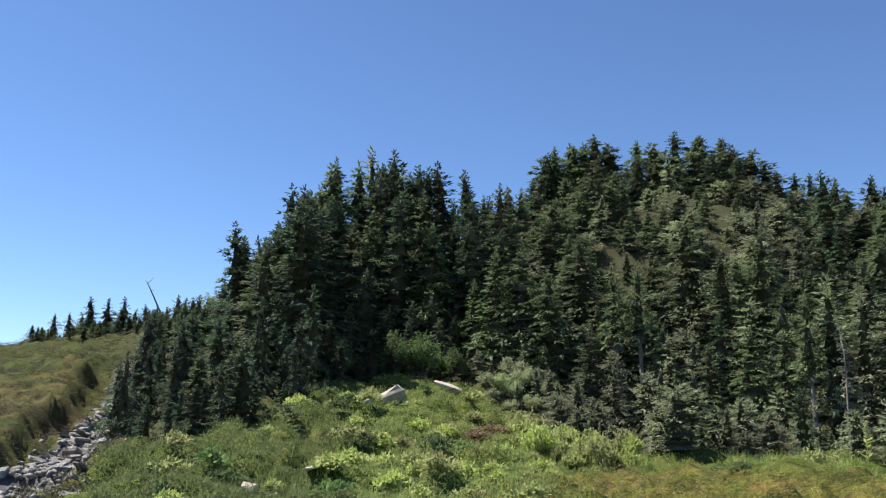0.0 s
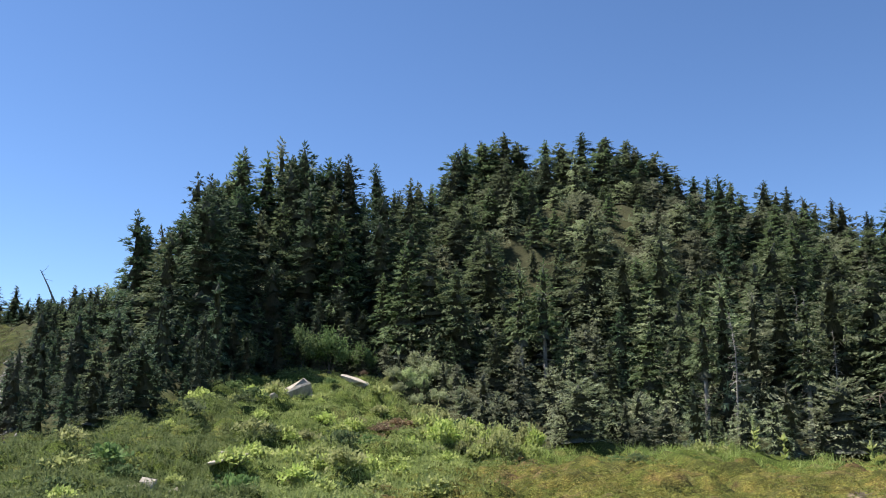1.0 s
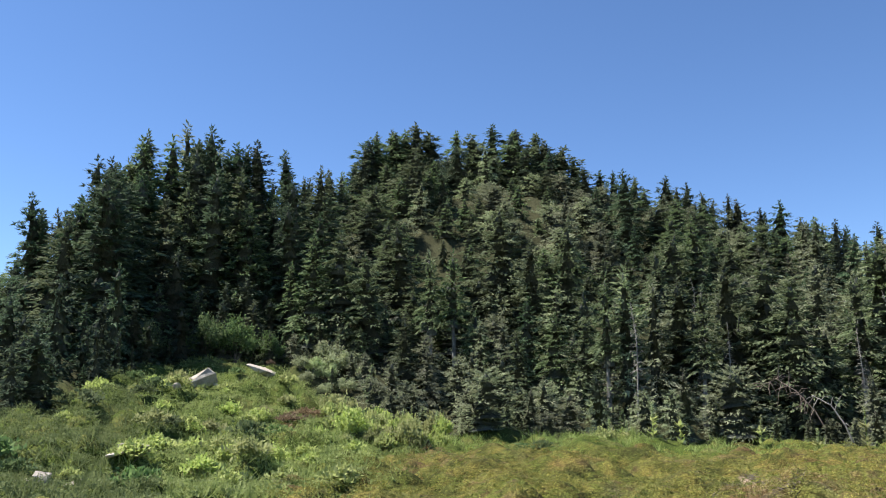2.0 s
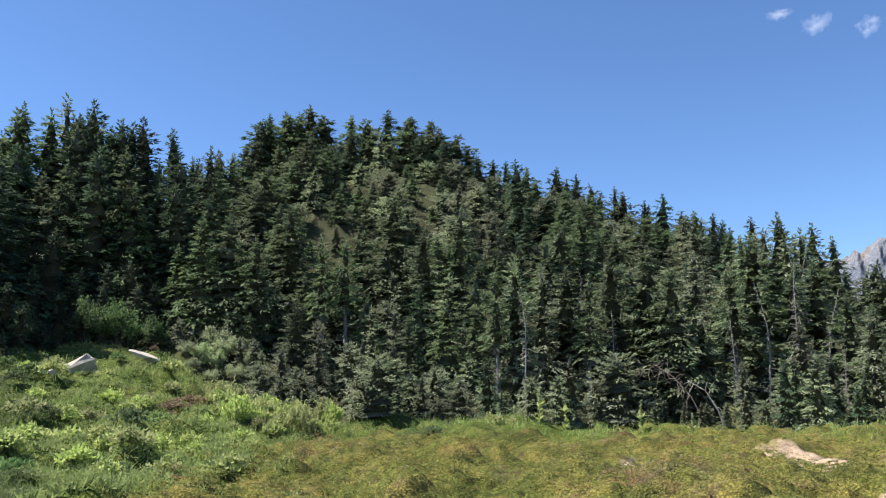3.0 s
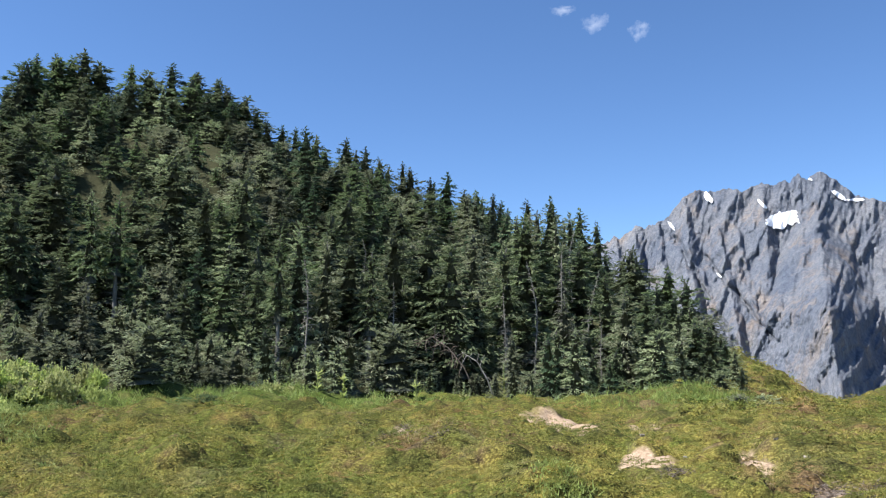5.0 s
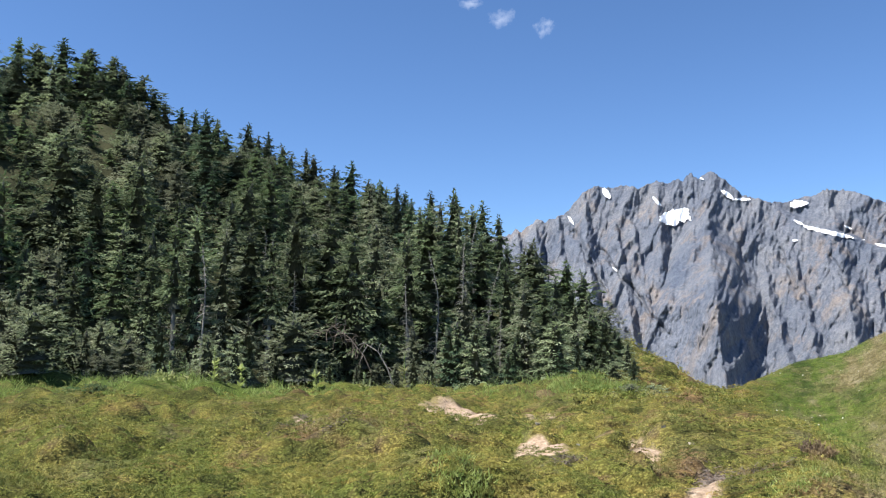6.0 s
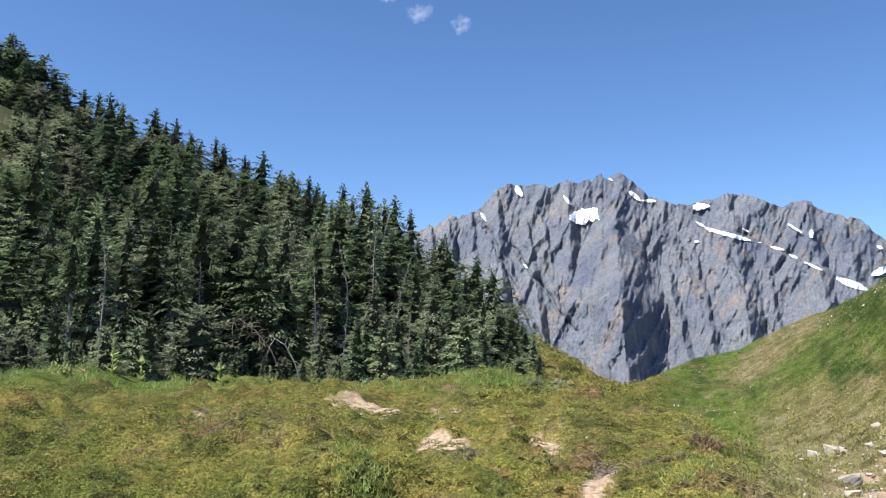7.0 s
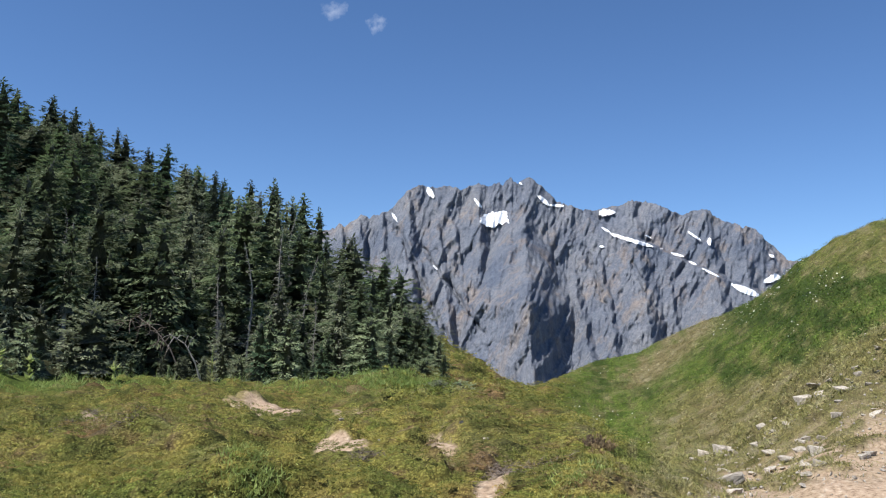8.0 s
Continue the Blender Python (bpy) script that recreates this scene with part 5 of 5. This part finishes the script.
deadwood("fallen_tree", [polar(38.0, 36.3, 0.2), polar(37.6, 36.2, 0.9), polar(36.9, 36.4, 1.6), polar(35.9, 36.8, 2.0)], [0.04, 0.034, 0.024, 0.01], 10, "bleached broken tree leaning among the firs", 1)
deadwood("fallen_tree", [polar(36.9, 37.6, 0.1), polar(36.0, 37.6, 1.3), polar(35.0, 37.8, 2.1), polar(33.9, 38.0, 2.6), polar(33.1, 38.1, 2.2)], [0.03, 0.026, 0.02, 0.014, 0.008], 40, "brown dead tree with a tangle of bare twigs", 2, DEAD_HEATH)
deadwood("leaning_snag", [polar(-18.2, 64, -0.1), polar(-18.6, 63.8, 1.5), polar(-19.2, 63.6, 3.0), polar(-19.7, 63.6, 4.0)], [0.09, 0.08, 0.05, 0.02], 5, "thin bare dead trunk leaning over the ridge", 3)


# ---- ground plants too many to count ----
def blades(g, P, n, length, width, spread):
    """n narrow upright blades about each point, as triangles."""
    P = np.repeat(P, n, 0) + np.concatenate([g.normal(0, 1, (len(P) * n, 2)) * spread * 0.5, np.zeros((len(P) * n, 1))], 1)
    D = unit(np.concatenate([g.normal(0, 0.8, (len(P), 2)), np.ones((len(P), 1))], 1))
    t = g.uniform(0, np.pi, len(P))
    S = np.stack([np.cos(t), np.sin(t), t * 0], -1)
    L, W = length * g.uniform(0.5, 1.4, len(P)), width * g.uniform(0.6, 1.4, len(P))
    v = np.stack([P - S * W[:, None] / 2, P + S * W[:, None] / 2, P + D * L[:, None]], 1).reshape(-1, 3)
    return v, np.arange(len(v)).reshape(-1, 3)


def cushions(g, P, n, radius, leaf, lay=1.2, flat=0.75, slim=1.0):
    """Low domes of small leaves that lie like shingles on each dome."""
    k = len(P) * n
    C = np.repeat(P, n, 0)
    R = np.repeat(radius * g.uniform(0.6, 1.5, len(P)), n)
    N = unit(np.stack([g.normal(0, 1, k), g.normal(0, 1, k), np.abs(g.normal(0, 1, k)) + 0.6], -1))
    gx = (height(P[:, 0] + 0.2, P[:, 1]) - height(P[:, 0] - 0.2, P[:, 1])) / 0.4
    gy = (height(P[:, 0], P[:, 1] + 0.2) - height(P[:, 0], P[:, 1] - 0.2)) / 0.4
    N = unit(N + lay * np.repeat(unit(np.stack([-gx, -gy, 1 + 0 * gx], -1)), n, 0))
    Q = C + N * R[:, None] * np.array([1.0, 1.0, flat])
    D = unit(np.cross(N, g.normal(0, 1, (k, 3))) + N * g.uniform(0.1, 1.3, k)[:, None])
    S = unit(np.cross(N, D) + 0.4 * g.normal(0, 1, (k, 3)))
    L, W = leaf * g.uniform(0.6, 1.5, k), leaf * slim * g.uniform(0.4, 0.8, k)
    v = np.stack([Q - S * W[:, None] / 2, Q + S * W[:, None] / 2, Q + D * L[:, None]], 1).reshape(-1, 3)
    return v, np.arange(len(v)).reshape(-1, 3)


def field(g, n, a0, a1, r0, r1, keep):
    a = g.uniform(a0, a1, n)
    r = r0 * (r1 / r0) ** g.uniform(0, 1, n)
    x, y = r * np.sin(np.radians(a)), r * np.cos(np.radians(a))
    ok = g.random(n) < keep(x, y, a, r)
    x, y = x[ok], y[ok]
    return np.stack([x, y, height(x, y) - 0.02], -1)


def zoned(name, *pieces):
    """A mesh of low plants that keeps the zone of each leaf and the tone of each tuft. pieces: vertices and faces of a number of tufts."""
    tuft = np.concatenate([np.repeat(np.random.default_rng(3).random(k), len(v) // k) for (v, f), k in pieces])
    v, f = join([p for p, k in pieces])
    c = v.reshape(-1, 3, 3).mean(1)
    lush, straw, forest, deep = zones(c[:, 0], c[:, 1])
    return mesh_of(name, v, f, COVER, False, {"lush": np.repeat(lush, 3), "straw": np.repeat(straw, 3), "deep": np.repeat(deep, 3), "tuft": tuft})


def build_cover():
    g = np.random.default_rng(77)

    def heathy(x, y, a, r):
        lush, straw, forest, deep = zones(x, y)
        return (1 - lush) * (1 - forest) * (1 - sand(x, y)) * (1 - 0.25 * (straw > 0.5)) * ((np.abs(gully_side(a, r)) > np.interp(r, [22, 42], [1.2, 0.5])) | (a > -10) | (r > 46))

    def grassy(x, y, a, r):
        lush, straw, forest, deep = zones(x, y)
        return np.clip(lush + 0.3 * straw, 0, 1) * (1 - forest) * (1 - sand(x, y)) * (np.abs(gully_side(a, r)) > 1.1)

    def clumped(x, y, a, r):
        return heathy(x, y, a, r) * (0.72 + 0.28 * sstep(0.1, 0.35, crease(x, y)))

    P = field(g, 24000, 0, 69, 6.3, 29, clumped)
    mounds = field(g, 2600, 2, 69, 6.6, 28, lambda x, y, a, r: heathy(x, y, a, r) * sstep(0.42, 0.6, fbm(x * 0.6, y * 0.6, 3, 56.0)))
    d = np.hypot(P[:, 0], P[:, 1])
    near, far = P[d < 13] + (0, 0, 0.03), P[d >= 13] + (0, 0, 0.03)
    me = zoned("heather", (cushions(g, near, 38, 0.085, 0.025, 0.9, 0.85, 0.65), len(near)), (cushions(g, far, 23, 0.13, 0.04, 0.9, 0.8, 0.65), len(far)), (cushions(g, mounds, 80, 0.2, 0.03, 0.4, 0.6, 0.65), len(mounds)))
    tagged(new("heather", me), "olive and yellow-green heather carpet with brown patches", "heather", kind="stuff")
    P = field(g, 5000, 50, 62, 22, 48, lambda x, y, a, r: 1.0 * (sand(x, y) < 0.5))
    tagged(new("shoulder_heather", zoned("shoulder_heather", (cushions(g, P, 9, 0.16, 0.08), len(P)))), "yellow-green heather on the shoulder beside the firs", "heather", kind="stuff")
    P = field(g, 14000, -32, -19, 17, 74, heathy)
    tagged(new("slope_heather", mesh_of("slope_heather", *cushions(g, P, 16, 0.26, 0.06, slim=0.7), SLOPE_HEATH)), "brown and green heath on the open slope", "heather", kind="stuff")
    P = field(g, 26000, -22, 12, 14, 43, grassy)
    rank = np.degrees(np.arctan2(P[:, 0], P[:, 1])) + 9 * (fbm(P[:, 0] * 0.3, P[:, 1] * 0.3, 3, 57.0) - 0.5) < -6.5
    for Q, key, mat, words in ((P[rank], "rank_grass", DEEP_GRASS, "long deep green grass on the bank beside the gully"), (P[~rank], "slope_grass", GRASS, "lush green grass on the slope below the firs")):
        tagged(new(key, mesh_of(key, *join([blades(g, Q[::2], 7, 0.24, 0.03, 0.18), cushions(g, Q[1::2], 7, 0.16, 0.07)]), mat)), words, "grass", kind="stuff")
    P = field(g, 6500, 5, 57, 26, 35, lambda x, y, a, r: grassy(x, y, a, r) * sstep(0.46, 0.6, fbm(x * 0.7, y * 0.7, 3, 51.0)))
    P = np.concatenate([P, field(g, 900, 48.5, 54.5, 28, 33, lambda x, y, a, r: sstep(0.4, 0.6, fbm(x * 0.9, y * 0.9, 3, 52.0)))])
    tagged(new("edge_grass", mesh_of("edge_grass", *blades(g, P, 8, 0.33, 0.024, 0.28), GRASS)), "tall green grass along the forest edge", "grass", kind="stuff")
    P = field(g, 40000, 58, 88, 9, 76, lambda x, y, a, r: np.maximum(grassy(x, y, a, r), 0.85 * (r < 26) * (sand(x, y) < 0.4) * (r > at_bearing(BROW_R, a) * 1.05)))
    low = np.hypot(P[:, 0], P[:, 1]) + 10 * (fbm(P[:, 0] * 0.3, P[:, 1] * 0.3, 3, 71.0) - 0.5) < 21
    high = P[~low]
    tagged(new("hill_grass", zoned("hill_grass", (cushions(g, high[::2], 6, 0.12, 0.07, 0.9, slim=0.7), len(high[::2])), (blades(g, high[1::2], 6, 0.11, 0.035, 0.2), len(high[1::2])))), "short green grass on the hill across the gully", "grass", kind="stuff")
    dry = P[low]
    tagged(new("dry_grass", zoned("dry_grass", (cushions(g, dry[::2], 6, 0.07, 0.03, slim=0.6), len(dry[::2])), (blades(g, dry[1::2], 9, 0.08, 0.012, 0.2), len(dry[1::2])))), "straw-coloured dry grass beside the trail", "grass", kind="stuff")


build_cover()


def build_flowers():
    """Small white flower heads in the green grass of the hill."""
    m, n, l, b = material("white_petals", 0.7, 0.2)
    l.new(ramp(n, l, noise_tex(n, l, 3.0), (0.35, (0.62, 0.62, 0.52)), (0.65, (0.85, 0.85, 0.78))), b.inputs["Base Color"])
    g = np.random.default_rng(19)

    def grassy_band(x, y, a, r):
        lush, straw, forest, deep = zones(x, y)
        return (0.15 * lush + 0.7 * deep) * sstep(0.5, 0.65, fbm(x * 0.4, y * 0.4, 3, 88.0))

    P = field(g, 2600, 62, 82, 26, 56, grassy_band) + (0, 0, 0.16)
    D = unit(g.normal(0, 0.5, P.shape) + (0, 0, 1.0))
    S = unit(np.cross(D, g.normal(0, 1, P.shape)))
    T = np.cross(D, S)
    v, f = kites(np.repeat(P, 2, 0) - np.concatenate([S, T], 1).reshape(-1, 3) * 0.035, np.concatenate([S, T], 1).reshape(-1, 3), np.concatenate([T, S], 1).reshape(-1, 3) + np.repeat(D, 2, 0) * 0.3, np.full(2 * len(P), 0.07), np.full(2 * len(P), 0.06))
    tagged(new("white_flowers", mesh_of("white_flowers", v, f, m)), "small white flower heads in the hill grass", "flowers", kind="stuff")


build_flowers()


def twig_mats():
    """Grey dead heather, flat tangles of bare twigs, and fresh green tufts."""
    g = np.random.default_rng(15)
    V = []
    for a, r, w, n in ((41.7, 11.4, 0.34, 260), (39.5, 11.6, 0.3, 220), (32.1, 18.6, 0.4, 200), (34.4, 13.2, 0.2, 110), (60.4, 10.3, 0.5, 460), (58.9, 10.6, 0.3, 200), (30.6, 15.2, 0.3, 220), (49.5, 11.5, 0.25, 200)):
        x0, y0, z0 = polar(a, r)
        t, q = g.uniform(0, 6.28, n), np.abs(g.normal(0, 0.55, n)) * w
        x, y = x0 + np.cos(t) * q * 1.5, y0 + np.sin(t) * q
        P = np.stack([x, y, height(x, y) + g.uniform(0.0, 0.1, n)], -1)
        D = unit(np.concatenate([g.normal(0, 1, (n, 2)), g.uniform(-0.1, 0.7, (n, 1))], 1))
        S = unit(np.cross(D, g.normal(0, 1, (n, 3))))
        V.append(np.stack([P - S * 0.006, P + S * 0.006, P + D * g.uniform(0.06, 0.17, (n, 1))], 1).reshape(-1, 3))
    V = np.concatenate(V)
    tagged(new("dead_heather", mesh_of("dead_heather", V, np.arange(len(V)).reshape(-1, 3), DEAD_HEATH)), "grey mats of dead heather twigs on the knoll", "dead heather", kind="stuff")
    V = []
    for a, r, w, n in ((42.1, 9.2, 0.2, 260), (64.0, 8.7, 0.2, 220), (43.2, 9.0, 0.16, 150)):
        x0, y0, z0 = polar(a, r)
        x, y = x0 + g.normal(0, w, n), y0 + g.normal(0, w * 0.6, n)
        V.append(blades(g, np.stack([x, y, height(x, y) + 0.03], -1), 2, 0.09, 0.016, 0.05)[0])
    V = np.concatenate(V)
    tagged(new("fresh_grass", mesh_of("fresh_grass", V, np.arange(len(V)).reshape(-1, 3), HERB)), "fresh bright green grass tufts among heather", "grass", kind="stuff")


twig_mats()


def build_gravel(name, count, mat, label, spot):
    """Small broken stones; spot gives the bearing, distance and size of one."""
    g = np.random.default_rng(91)
    parts = []
    for k in range(count):
        a, r, s = spot(g)
        x, y = r * math.sin(radians(a)), r * math.cos(radians(a))
        c = np.array([x, y, float(height(x, y)) + 0.2 * s])
        d = unit(g.normal(0, 1, (3, 3))) * s * g.uniform(0.6, 1.3, (3, 1))
        d[:, 2] *= 0.6
        v = np.array([c + d[0], c + d[1], c - d[0], c - d[1], c + (0, 0, s * 0.6), c - (0, 0, s * 0.6)])
        parts.append((v, np.array([(0, 1, 4), (1, 2, 4), (2, 3, 4), (3, 0, 4), (1, 0, 5), (2, 1, 5), (3, 2, 5), (0, 3, 5)])))
    tagged(new(name, mesh_of(name, *join(parts), mat)), label, "gravel", kind="stuff")


def gully_spot(g):
    r = 17.5 + 30 * g.random() ** 1.3
    return float(np.interp(r, GULLY_R, GULLY_A)) + math.degrees(g.normal(0, 0.65) * float(np.interp(r, [22, 42], [1.0, 0.4])) / r), r, g.uniform(0.05, 0.2)


build_gravel("gully_gravel", 1800, GULLY_ROCK, "broken grey stone between the blocks of the gully", gully_spot)
build_gravel("trail_gravel", 900, PALE_ROCK, "pale broken stone and grit along the trail", lambda g: (g.uniform(71, 86), g.uniform(9, 24), 0.012 + 0.05 * g.random() ** 2))

for kind in TALL + [LEGGY] + MID + LOW + SNAG + [ALDER, WILLOWS, HERBS, LOWHERB, DARKHERB, RUSTY, LILY]:
    for part_ob in list(kind.children):
        bpy.data.objects.remove(part_ob)
    bpy.data.objects.remove(kind)
